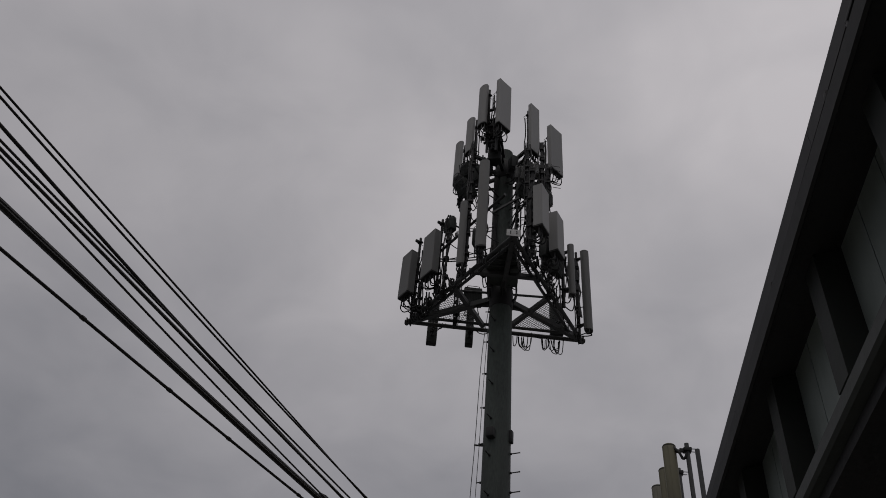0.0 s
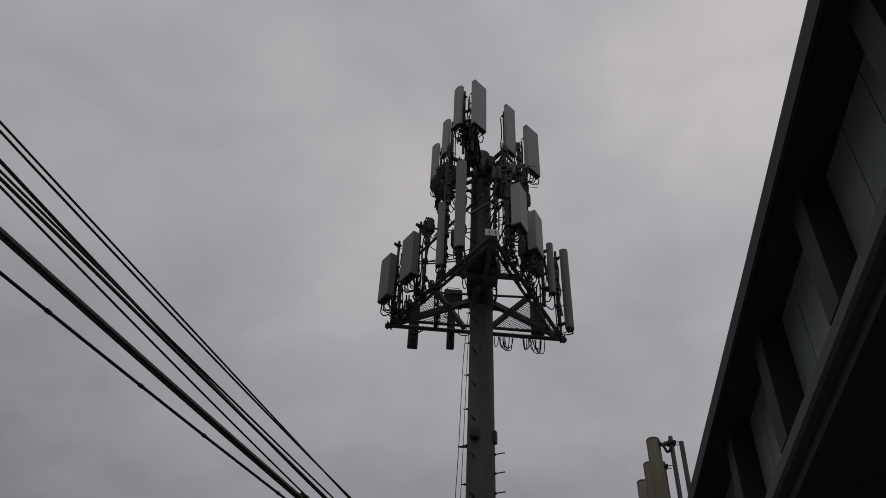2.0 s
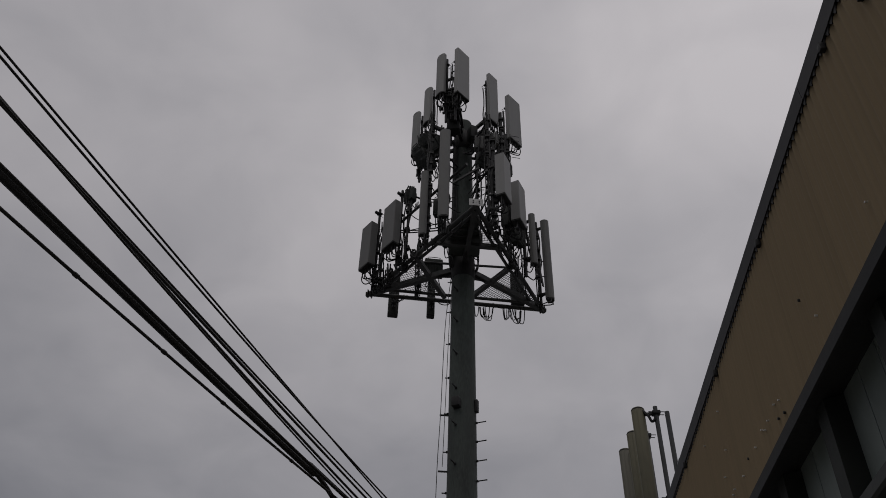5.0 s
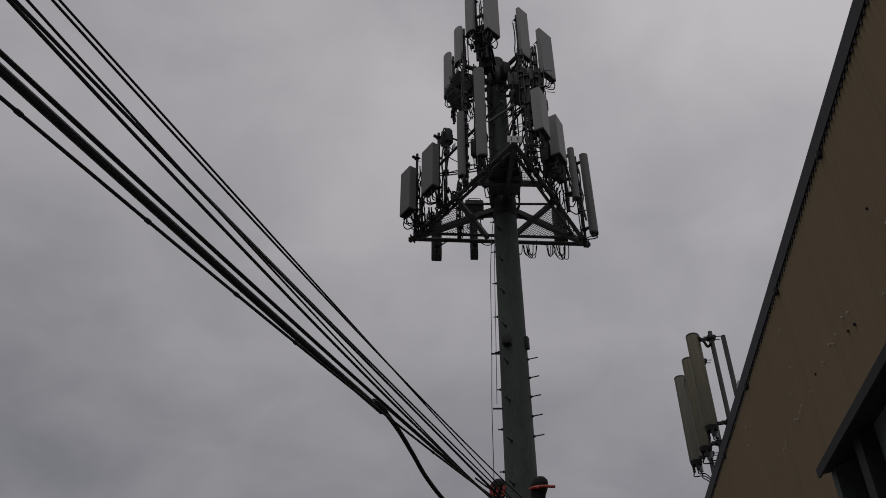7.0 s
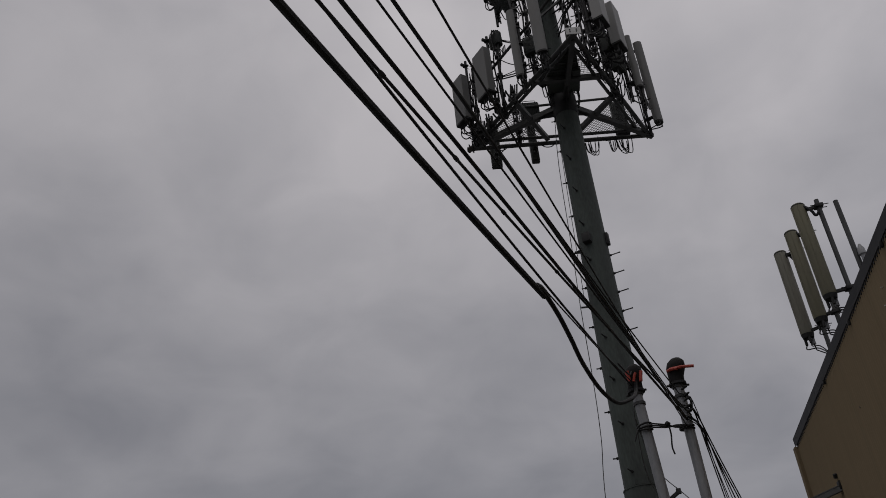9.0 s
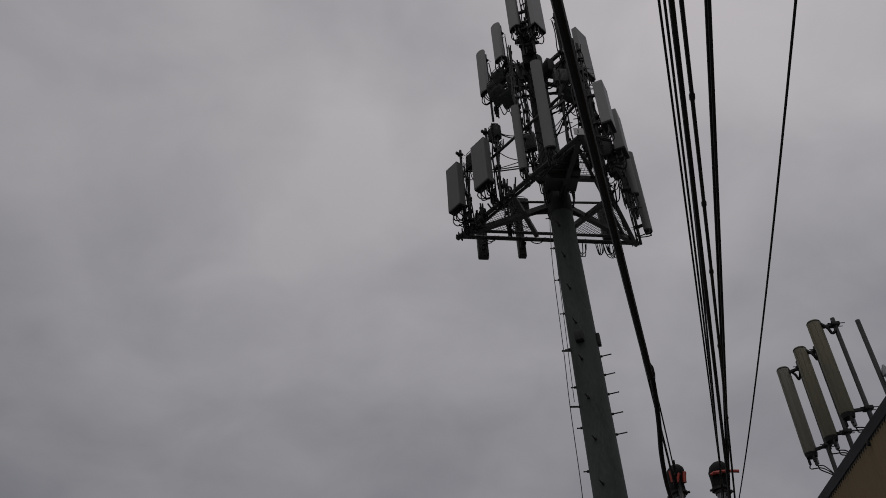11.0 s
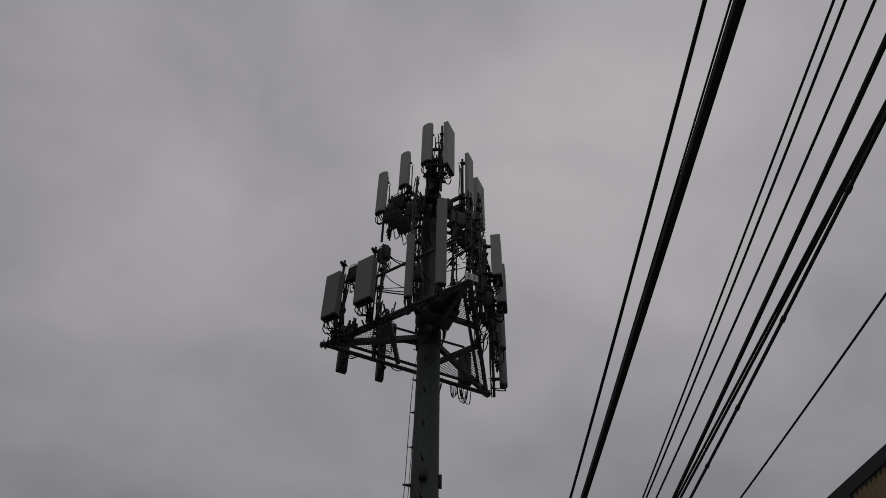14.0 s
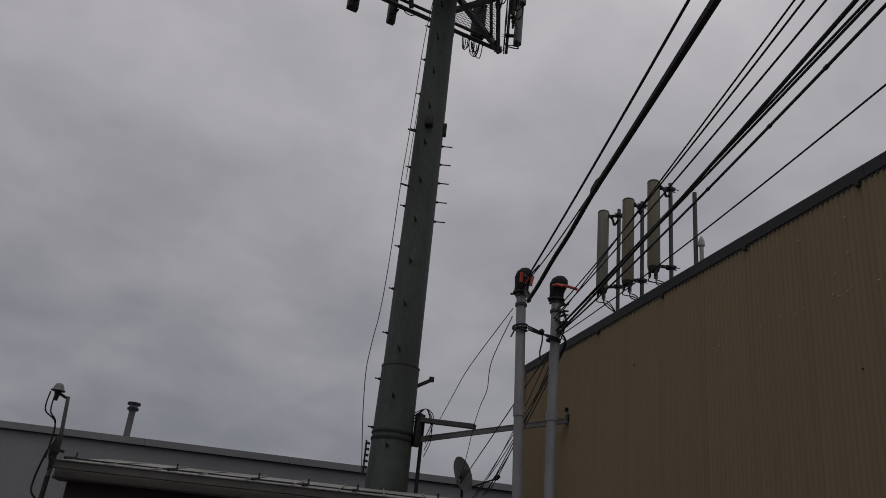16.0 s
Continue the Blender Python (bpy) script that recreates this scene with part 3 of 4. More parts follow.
for line in (((-0.31, 9.44, 4.71), (-0.15, 10.93, 4.43), (0.24, 12.41, 4.42), (0.64, 13.9, 4.41)),
             ((-0.31, 9.44, 4.62), (-0.12, 10.33, 4.37), (0.24, 11.22, 4.29), (0.55, 12.12, 4.30), (0.85, 13.01, 4.20), (1.13, 13.9, 3.85), (1.40, 14.9, 3.62))):
    ob = thing("service_cable", "thin slack grey wire from a mast towards the tower", "cable", group="slack cables")
    part("cable", tube(B(), bend(line, 6), 0.005, 6), M_GREYCABLE, ob)
# ---- tower ----
AX, AY = 0.10, 14.45
APEX, LEFT, RIGHT, PZ = Vector((0.32, 12.56, 0)), Vector((-1.91, 15.32, 0)), Vector((1.85, 15.82, 0)), 13.18
AXIS = Vector((AX, AY, 0))
RADII = ((0, 0.375), (3.36, 0.33), (5.28, 0.305), (5.30, 0.288), (9.8, 0.258), (12.9, 0.235), (17.8, 0.19))


def radius_at(z):
    for (z0, r0), (z1, r1) in zip(RADII, RADII[1:]):
        if z0 <= z <= z1:
            return r0 + (r1 - r0) * (z - z0) / (z1 - z0)
    return RADII[-1][1]


def about(ang, r, z):
    return Vector((AX + r * math.cos(radians(ang)), AY + r * math.sin(radians(ang)), z))


tower = thing("cell_tower", "green-grey steel monopole tower with a triangular antenna platform", "tower")
bm = B()
tube(bm, [(AX, AY, z) for z, r in RADII[:3]] + [(AX, AY, 5.281)], [r for z, r in RADII[:3]] + [0.295], 16)
part("lower_shaft", bm, M_POLE, tower)
bm = tube(B(), [(AX, AY, z) for z, r in RADII[3:]], [r for z, r in RADII[3:]], 16)
part("upper_shaft", bm, M_POLE, tower)
for z in (4.09, 4.19):
    part("band", tube(B(), [(AX, AY, z), (AX, AY, z + 0.035)], radius_at(z) + 0.014, 24), M_DARKSTEEL, tower, "dark steel band")
part("joint_ring", tube(B(), [(AX, AY, 5.27), (AX, AY, 5.29)], 0.312, 24), M_POLE, tower)
part("flange", tube(B(), [(AX, AY, 0), (AX, AY, 0.06)], 0.55, 24), M_STEEL, tower)


def peg(ang, z, length):
    r = radius_at(z)
    bm = tube(B(), [about(ang, r - 0.01, z), about(ang, r + 0.03, z)], 0.023, 7)
    tube(bm, [about(ang, r + 0.02, z), about(ang, r + length, z + 0.004)], 0.011, 6)
    tube(bm, [about(ang, r + length - 0.006, z + 0.004), about(ang, r + length + 0.006, z + 0.004)], 0.014, 6)
    part("step_peg", bm, M_DARKSTEEL, tower)


for k in range(5):
    peg(-18, 7.96 + 0.38 * k, 0.185)
for k in range(12):
    peg(-118, 3.97 + 0.77 * k, 0.15)
for k in range(12):
    peg(172, 4.27 + 0.78 * k, 0.08)

# small boxes and clamps on the shaft
bm = box(B(), 0, 0, 0, 0.15, 0.13, 0.19, 0.012, Matrix.Translation(about(-112, 0.31, 9.79)) @ pose(0, 0, 0, 0, 0, -22))
part("junction_box", bm, M_CAP, tower, "small black junction box")
bm = box(B(), 0, 0, 0, 0.06, 0.10, 0.25, 0.01, Matrix.Translation(about(-20, 0.28, 9.82)) @ pose(0, 0, 0, 0, 0, -20))
part("side_box", bm, M_DARKSTEEL, tower)
for z in (9.66, 8.54):
    bm = beam(B(), about(185, radius_at(z) - 0.01, z), about(185, radius_at(z) + 0.16, z), 0.025, 0.025)
    part("standoff", bm, M_DARKSTEEL, tower)
part("ground_wire", tube(B(), bend([(-0.15, 14.35, 12.85), (-0.25, 14.34, 11.6), (-0.30, 14.33, 9.66), (-0.34, 14.33, 8.54), (-0.36, 14.33, 7.08), (-0.40, 14.33, 6.14), (-0.46, 14.33, 5.63), (-0.50, 14.33, 5.15), (-0.48, 14.33, 4.70), (-0.44, 14.33, 4.26), (-0.39, 14.33, 3.84), (-0.36, 14.3, 3.5)], 5), 0.007, 6), M_GREYCABLE, tower)
part("ground_wire", tube(B(), bend([(-0.12, 14.30, 12.85), (-0.17, 14.28, 11.6), (-0.22, 14.34, 9.66), (-0.25, 14.36, 8.6)], 5), 0.006, 6), M_GREYCABLE, tower)
bm = B()
for k in range(5):
    tube(bm, [(-0.36, 14.3, 3.98 - 0.09 * k), (-0.30, 14.27, 3.97 - 0.09 * k)], 0.02, 6)
tube(bm, [(-0.35, 14.3, 4.02), (-0.34, 14.3, 3.5)], 0.014, 6)
part("wire_terminal", bm, M_CAP, tower)
bm = beam(B(), about(-10, 0.29, 5.02), about(-14, 0.50, 5.14), 0.05, 0.05)
box(bm, *about(-14, 0.52, 5.16), 0.07, 0.05, 0.08)
part("stub_arm", bm, M_DARKSTEEL, tower)

# platform: arms, rails, plates and grating
CORNERS = (APEX, LEFT, RIGHT)
part("collar", tube(B(), [(AX, AY, 12.88), (AX, AY, 12.95), (AX, AY, 13.35), (AX, AY, 13.42)], [0.24, 0.252, 0.252, 0.24], 18), M_DARKSTEEL, tower, "dark steel platform collar")


def at_z(p, z):
    return Vector((p.x, p.y, z))


for c in CORNERS:
    d = (c - AXIS).normalized()
    bm = beam(B(), at_z(AXIS + d * 0.22, PZ + 0.04), at_z(c - d * 0.06, PZ + 0.02), 0.10, 0.12)
    part("arm", bm, M_STEEL, tower)
    s = Vector((-d.y, d.x, 0))
    # gusset under each arm
    bm = B()
    v = [at_z(AXIS + d * 0.24, PZ - 0.16), at_z(AXIS + d * 0.24, PZ), at_z(AXIS + d * 0.7, PZ)]
    lo = [bm.verts.new(p + s * 0.006) for p in v]
    hi = [bm.verts.new(p - s * 0.006) for p in v]
    bm.faces.new(lo)
    bm.faces.new(hi[::-1])
    for k in range(3):
        bm.faces.new((lo[k], hi[k], hi[(k + 1) % 3], lo[(k + 1) % 3]))
    part("gusset", bm, M_DARKSTEEL, tower)
    # spreader across the arm
    p = AXIS + d * 0.76
    bm = beam(B(), at_z(p - s * 0.76, PZ + 0.03), at_z(p + s * 0.76, PZ + 0.03), 0.09, 0.10)
    part("spreader", bm, M_STEEL, tower)
    # corner plate, upright and drilled
    wp, hp, op = (0.14, 0.17, 0.13) if c is APEX else (0.09, 0.11, 0.04)
    bm = beam(B(), at_z(c - s * wp + d * op, PZ + 0.02), at_z(c + s * wp + d * op, PZ + 0.02), 0.012, hp)
    part("corner_plate", bm, M_PLATE if c is APEX else M_STEEL, tower, "pale drilled corner plate" if c is APEX else "")
    for i in (-1, 1):
        for j in (-1, 1):
            q = c + s * (0.06 * i) + d * (op + 0.006)
            part("bolt", tube(B(), [at_z(q, PZ + 0.02 + 0.025 * j), at_z(q + d * 0.012, PZ + 0.02 + 0.025 * j)], 0.012, 6), M_CAP, tower)
    # grating, a triangular wire panel between the arm's end and the spreader
    bm = B()
    base, tip = AXIS + d * 0.82, c - d * 0.1
    ln = (tip - base).length
    n = int(ln / 0.05)
    for k in range(n):
        f = k / n
        half = 0.66 * (1 - f)
        p = base.lerp(tip, f)
        beam(bm, at_z(p - s * half, PZ + 0.09), at_z(p + s * half, PZ + 0.09), 0.006, 0.008)
    for k in range(-10, 11):
        o = 0.065 * k
        f = 1 - abs(o) / 0.66
        if f > 0.06:
            beam(bm, at_z(base + s * o, PZ + 0.096), at_z(base + s * o + d * (ln * f), PZ + 0.096), 0.006, 0.008)
    part("grating", bm, M_STEEL, tower, "galvanised wire grating")
for a, b in ((APEX, LEFT), (APEX, RIGHT), (LEFT, RIGHT)):
    d = (b - a).normalized()
    o = Vector((d.y, -d.x, 0))
    if o.dot((a + b) / 2 - AXIS) < 0:
        o = -o
    for dz, off, ext in ((0.0, 0.02, 0.12), (0.05, -0.13, -0.08)):
        bm = tube(B(), [at_z(a + o * off - d * ext, PZ + dz), at_z(b + o * off + d * ext, PZ + dz)], 0.047 if dz == 0 else 0.035, 10)
        part("face_pipe", bm, M_STEEL, tower)
for a, b, out, f0, f1 in ((APEX, LEFT, Vector((-0.125, -0.10, 0)), 0.02, 0.80), (APEX, RIGHT, Vector((0.145, -0.07, 0)), 0.06, 0.72)):
    bm = tube(B(), [at_z(a.lerp(b, f0) + out, 14.36), at_z(a.lerp(b, f1) + out, 14.34)], 0.032, 8)
    part("handrail", bm, M_STEEL, tower)
bm = tube(B(), [at_z(LEFT.lerp(RIGHT, 0.22), 14.21), at_z(LEFT.lerp(RIGHT, 0.86), 14.31)], 0.028, 8)
part("handrail", bm, M_STEEL, tower)
# solid steel deck plate towards the apex, with a hatch box on it
bm = B()
d = (APEX - AXIS).normalized()
s = Vector((-d.y, d.x, 0))
q = [AXIS + d * 0.30 - s * 0.34, AXIS + d * 0.82 - s * 0.40, AXIS + d * 1.62 - s * 0.07, AXIS + d * 1.62 + s * 0.05, AXIS + d * 0.82 + s * 0.26, AXIS + d * 0.30 + s * 0.30]
lo = [bm.verts.new(at_z(p, PZ + 0.105)) for p in q]
hi = [bm.verts.new(at_z(p, PZ + 0.113)) for p in q]
bm.faces.new(lo[::-1])
bm.faces.new(hi)
for k in range(6):
    bm.faces.new((lo[k], lo[(k + 1) % 6], hi[(k + 1) % 6], hi[k]))
part("deck_plate", bm, M_POLE, tower, "solid green steel deck plate")
part("hatch_box", box(B(), 0.36, 13.55, PZ + 0.05, 0.17, 0.15, 0.09, 0.01), M_RRU, tower)
for k in range(3):
    part("hatch_rib", beam(B(), at_z(AXIS + d * (0.95 + 0.2 * k) - s * (0.32 - 0.09 * k), PZ + 0.09), at_z(AXIS + d * (0.95 + 0.2 * k) + s * (0.19 - 0.05 * k), PZ + 0.09), 0.03, 0.03), M_STEEL, tower)
# bracket that carries the two top antennas, above the shaft's end
for z in (17.52, 17.74, 18.12):
    part("top_crossbar", beam(B(), (-0.40, 13.36, z), (0.02, 13.22, z), 0.05, 0.06), M_DARKSTEEL, tower)
for x, y in ((-0.30, 13.40), (-0.10, 13.30)):
    part("top_strut", beam(B(), (x, y, 17.74), (AX + 0.3 * x, 14.1, 17.30), 0.07, 0.07), M_DARKSTEEL, tower)
part("top_post", tube(B(), [(-0.18, 13.52, 16.9), (-0.18, 13.52, 18.0)], 0.055, 12), M_DARKSTEEL, tower)
part("top_box", box(B(), 0, 0, 0, 0.26, 0.20, 0.34, 0.02, pose(-0.20, 13.62, 17.38, 0, 0, -20)), M_RRUDARK, tower)
for k in range(9):
    a = 0.7 * k
    q = [(-0.42 + 0.055 * k, 13.25 + 0.03 * math.sin(a), 17.62 + 0.25 * (k % 3)), (-0.36 + 0.05 * k, 13.36 - 0.05 * math.cos(a), 17.45), (-0.28 + 0.03 * k, 13.5, 17.25 + 0.05 * math.sin(2 * a)), (-0.22 + 0.03 * k, 13.75, 17.0)]
    part("top_cable", tube(B(), bend(q, 5), 0.017, 6), M_CABLE, tower)
part("cable_loop", tube(B(), [(-0.12 + 0.10 * math.cos(i * 0.42), 13.32, 18.32 + 0.15 * math.sin(i * 0.42)) for i in range(13)], 0.017, 6), M_CABLE, tower)
# short whip rods behind an upper antenna, and pegs on an outer upright
for k in range(3):
    part("whip_rod", tube(B(), [(0.99 + 0.055 * k, 14.70, 17.5), (0.99 + 0.055 * k, 14.70, 18.52 + 0.06 * k)], 0.020, 8), M_DARKSTEEL, tower)
for k in range(6):
    part("step_peg", tube(B(), [(1.24, 14.36, 16.56 + 0.15 * k), (1.43, 14.40, 16.56 + 0.15 * k)], 0.008, 6), M_DARKSTEEL, tower)
# upper ring
UZ = 17.0
U_APEX, U_LEFT, U_RIGHT = Vector((-0.15, 13.45, 0)), Vector((-0.98, 14.95, 0)), Vector((1.12, 14.75, 0))
part("upper_collar", tube(B(), [(AX, AY, UZ - 0.2), (AX, AY, UZ - 0.15), (AX, AY, UZ + 0.35), (AX, AY, UZ + 0.4)], [0.2, 0.235, 0.235, 0.2], 18), M_DARKSTEEL, tower)
for c in (U_APEX, U_LEFT, U_RIGHT, Vector((-0.68, 14.05, 0)), Vector((0.62, 13.85, 0))):
    d = (c - AXIS).normalized()
    for dz in (0.0, 0.3):
        part("upper_arm", beam(B(), at_z(AXIS + d * 0.18, UZ + dz), at_z(c, UZ + dz), 0.07, 0.08), M_DARKSTEEL, tower)
for a, b in ((U_LEFT, Vector((-0.60, 13.95, 0))), (Vector((0.58, 13.80, 0)), U_RIGHT), (U_LEFT, U_RIGHT), (Vector((-0.40, 13.40, 0)), Vector((0.05, 13.30, 0)))):
    for dz in (0.0, 0.3):
        part("upper_pipe", tube(B(), [at_z(a, UZ + dz), at_z(b, UZ + dz)], 0.035, 8), M_DARKSTEEL, tower)
for x, y, z, w, h, tu in ((-0.14, 13.80, 17.05, 0.30, 0.50, -8), (-0.32, 13.95, 16.75, 0.22, 0.45, -30), (0.30, 13.95, 16.9, 0.18, 0.4, 25)):
    part("equipment_box", box(B(), 0, 0, 0, w, 0.22, h, 0.015, pose(x, y, z, 0, 0, tu)), M_RRUDARK, tower, "dark equipment box strapped to the shaft")
part("upper_strut", beam(B(), (-0.15, 13.85, 15.15), (0.45, 13.7, 15.5), 0.04, 0.05), M_STEEL, tower)
# cables up the shaft
for k in range(6):
    a = -175 + 9 * k
    bm = tube(B(), bend([about(a, 0.26, 13.4), about(a + 4, 0.255, 14.5), about(a - 3, 0.245, 15.8), about(a, 0.24, 17.0)]), 0.014, 6)
    part("riser_cable", bm, M_CABLE, tower)

N_LEFT, N_RIGHT, N_FAR = math.degrees(math.atan2(-0.63, -0.78)), math.degrees(math.atan2(-0.427, 0.904)), 98.0


def panel_antenna(x, y, z0, z1, w, d, face, label, pipe=(0.0, 0.0), mat=None, round_front=True, cables=5, name="panel_antenna", loop=0.32):
    """A panel antenna with its back pipe; face: the way that its front looks, in degrees."""
    mat = mat or M_RADOME
    m = Matrix.Translation((x, y, 0)) @ pose(0, 0, 0, 0, 0, face)
    ob = thing(name, label, "antenna", at=Matrix.Translation((x, y, z0)), group="tower antennas")
    inv = Matrix.Translation((-x, -y, -z0))
    # front is +x in the antenna's own frame
    if round_front:
        out = [(-d / 2, -w / 2 + 0.015), (-d / 2, w / 2 - 0.015)] + [(-d * 0.12 + d * 0.62 * math.sin(t), w / 2 * math.cos(t)) for t in [math.pi * i / 12 for i in range(13)]]
    else:
        c = 0.012
        out = [(-d / 2, -w / 2 + c), (-d / 2, w / 2 - c), (-d / 2 + c, w / 2), (d / 2 - c, w / 2), (d / 2, w / 2 - c), (d / 2, -w / 2 + c), (d / 2 - c, -w / 2), (-d / 2 + c, -w / 2)]
    bm = B()
    prism(bm, out, z0, z1)
    top = [f for f in bm.faces if abs(f.calc_center_median().z - z1) < 1e-4]
    bmesh.ops.inset_region(bm, faces=top, thickness=0.012, depth=0.008)
    bmesh.ops.transform(bm, matrix=inv @ m, verts=bm.verts[:])
    part("radome", bm, mat, ob)
    bm = B()
    prism(bm, [(px * 0.97, py * 0.97) for px, py in out], z0 - 0.035, z0 - 0.001)
    bmesh.ops.transform(bm, matrix=inv @ m, verts=bm.verts[:])
    part("end_cap", bm, M_CAP, ob, "black end cap")
    bm = B()
    bx = -d / 2 - 0.13
    tube(bm, [(bx, 0, z0 - 0.28 + pipe[0]), (bx, 0, z1 + 0.06 + pipe[1])], 0.03, 10)
    bmesh.ops.transform(bm, matrix=inv @ m, verts=bm.verts[:])
    part("mount_pipe", bm, M_DARKSTEEL, ob, "dark steel mounting pipe")
    for z in (z0 + 0.18, z1 - 0.16) + ((z1 + pipe[1] - 0.08,) if pipe[1] > 0.3 else ()):
        bm = B()
        box(bm, bx + 0.065, 0, z, 0.13, 0.05, 0.06, 0.006)
        box(bm, bx, 0, z, 0.09, 0.11, 0.045, 0.008)
        bmesh.ops.transform(bm, matrix=inv @ m, verts=bm.verts[:])
        bracket = part("bracket", bm, M_DARKSTEEL, ob)
        for s in (-1, 1):
            bm = tube(B(), [(bx - 0.12, s * 0.042, z), (bx + 0.05, s * 0.042, z)], 0.006, 6)
            bmesh.ops.transform(bm, matrix=inv @ m, verts=bm.verts[:])
            part("clamp_bolt", bm, M_DARKSTEEL, bracket)
    for k in range(2 if cables else 0):
        bm = B()
        n = max(3, int((z1 - z0) / 0.3))
        tube(bm, bend([(bx - 0.05 - 0.02 * random.random(), (k - 0.5) * 0.10 + random.uniform(-0.02, 0.02), z0 - 0.25 + (z1 - z0) * i / n) for i in range(n + 1)], 3), 0.014, 6)
        bmesh.ops.transform(bm, matrix=inv @ m, verts=bm.verts[:])
        part("feeder_run", bm, M_CABLE, ob)
    for k in range(cables):
        o = (k - (cables - 1) / 2) * w * 0.72 / max(cables - 1, 1)
        dx = random.uniform(-0.03, 0.03)
        dip = loop * random.uniform(0.6, 1.1)
        bm = B()
        tube(bm, bend([(dx, o, z0 - 0.09), (dx, o * 1.15, z0 - dip * 0.75), (dx - 0.08, o * 1.1 + random.uniform(-0.05, 0.05), z0 - dip), (bx - 0.02, o * 0.4, z0 - dip * 0.55), (bx - 0.05, o * 0.2, z0 + 0.05)]), 0.0125, 6)
        bmesh.ops.transform(bm, matrix=inv @ m, verts=bm.verts[:])
        jumper = part("jumper_cable", bm, M_CABLE, ob)
        bm = tube(B(), [(dx, o, z0 - 0.035), (dx, o, z0 - 0.10)], 0.015, 7)
        bmesh.ops.transform(bm, matrix=inv @ m, verts=bm.verts[:])
        part("connector", bm, M_CAP, jumper)
    return ob


GREY = "light grey panel antenna on a steel pipe"
# top ring
N_R2 = -42
panel_antenna(-0.47, 13.22, 17.44, 18.88, 0.30, 0.13, N_LEFT, GREY + " above the tower top", pipe=(-0.55, 0.0))
panel_antenna(0.04, 13.06, 17.18, 18.80, 0.42, 0.12, N_R2, GREY + " above the tower top", pipe=(-0.4, 0.12), round_front=False)
panel_antenna(-0.79, 14.03, 17.38, 18.62, 0.28, 0.12, N_LEFT, GREY + " on the upper ring", pipe=(-0.6, 0.08))
panel_antenna(-1.12, 14.98, 17.33, 18.82, 0.28, 0.12, N_LEFT, GREY + " on the upper ring", pipe=(-0.6, 0.0))
panel_antenna(0.78, 13.72, 17.05, 18.74, 0.32, 0.10, N_R2, "slim light grey panel antenna on the upper ring", pipe=(-0.3, -0.05), round_front=False)
panel_antenna(1.33, 14.55, 17.28, 18.87, 0.46, 0.13, N_R2, GREY + " on the upper ring", pipe=(-0.5, -0.1), round_front=False)
# platform, one side
panel_antenna(-0.30, 12.40, 12.80, 15.24, 0.22, 0.11, -100, "long narrow grey panel antenna in front of the tower", cables=4, loop=0.2, mat=M_GREYBOX)
panel_antenna(-0.73, 13.18, 13.03, 14.80, 0.17, 0.10, -110, "narrow grey panel antenna beside the platform", mat=M_GREYBOX, cables=3, loop=0.2)
panel_antenna(-1.44, 14.05, 13.44, 14.63, 0.43, 0.18, N_LEFT, "broad boxy grey antenna on the platform rail", pipe=(-0.1, 0.55), mat=M_GREYBOX, round_front=False, cables=7)
panel_antenna(-1.99, 14.72, 13.43, 14.62, 0.38, 0.18, N_LEFT, "broad boxy grey antenna at the platform corner", pipe=(-0.1, 0.60), mat=M_GREYBOX, round_front=False, cables=7)
# platform, the other side
panel_antenna(0.87, 12.42, 13.28, 14.40, 0.36, 0.20, N_RIGHT, "boxy grey antenna on the platform rail", mat=M_RADOME, round_front=False, cables=6)
panel_antenna(1.20, 13.05, 13.20, 14.25, 0.36, 0.20, N_RIGHT, "boxy grey antenna on the platform rail", mat=M_RADOME, round_front=False, cables=6)
panel_antenna(1.57, 14.0, 12.98, 14.35, 0.13, 0.13, N_RIGHT, "slim tubular grey antenna on the platform rail", mat=M_GREYBOX, cables=2)
panel_antenna(1.98, 15.05, 12.87, 15.12, 0.19, 0.17, N_RIGHT, "long tubular grey antenna at the platform corner", mat=M_GREYBOX, cables=2, loop=0.15)
# platform, far side
for x, y, z0, z1, w in ((-1.45, 15.78, 12.95, 14.15, 0.23), (-0.61, 15.78, 12.93, 14.0, 0.17), (1.34, 15.78, 13.30, 14.15, 0.30)):
    panel_antenna(x, y, z0, z1, w, 0.12, N_FAR, "dark panel antenna hung on the far platform rail", pipe=(0.35, 0.0), mat=M_RRU, cables=0, round_front=False)


def radio_unit(x, y, z, w, d, h, turn, tilt, label="grey-green finned radio unit behind the antennas", mat=None):
    ob = thing("radio_unit", label, "radio unit", at=pose(x, y, z, tilt, 0, turn), group="radio units")
    housing = part("housing", box(B(), 0, 0, 0, w, d, h, 0.012), mat or M_RRU, ob)
    n = 11
    for k in range(n):
        bm = box(B(), (k - (n - 1) / 2) * w / (n + 0.6), -d / 2 - 0.007, 0, 0.007, 0.016, h * 0.8)
        part("fin", bm, mat or M_RRU, housing)
    part("top_plate", box(B(), 0, 0, h / 2 + 0.012, w * 0.94, d * 0.9, 0.022, 0.004), M_RRUDARK, housing)
    bm = tube(B(), bend([(-w * 0.3, -d / 2, h / 2), (-w * 0.3, -d / 2, h / 2 + 0.05), (w * 0.3, -d / 2, h / 2 + 0.05), (w * 0.3, -d / 2, h / 2)]), 0.008, 6)
    part("handle", bm, M_DARKSTEEL, housing)
    for k in range(3):
        o = (k - 1) * w / 3.2
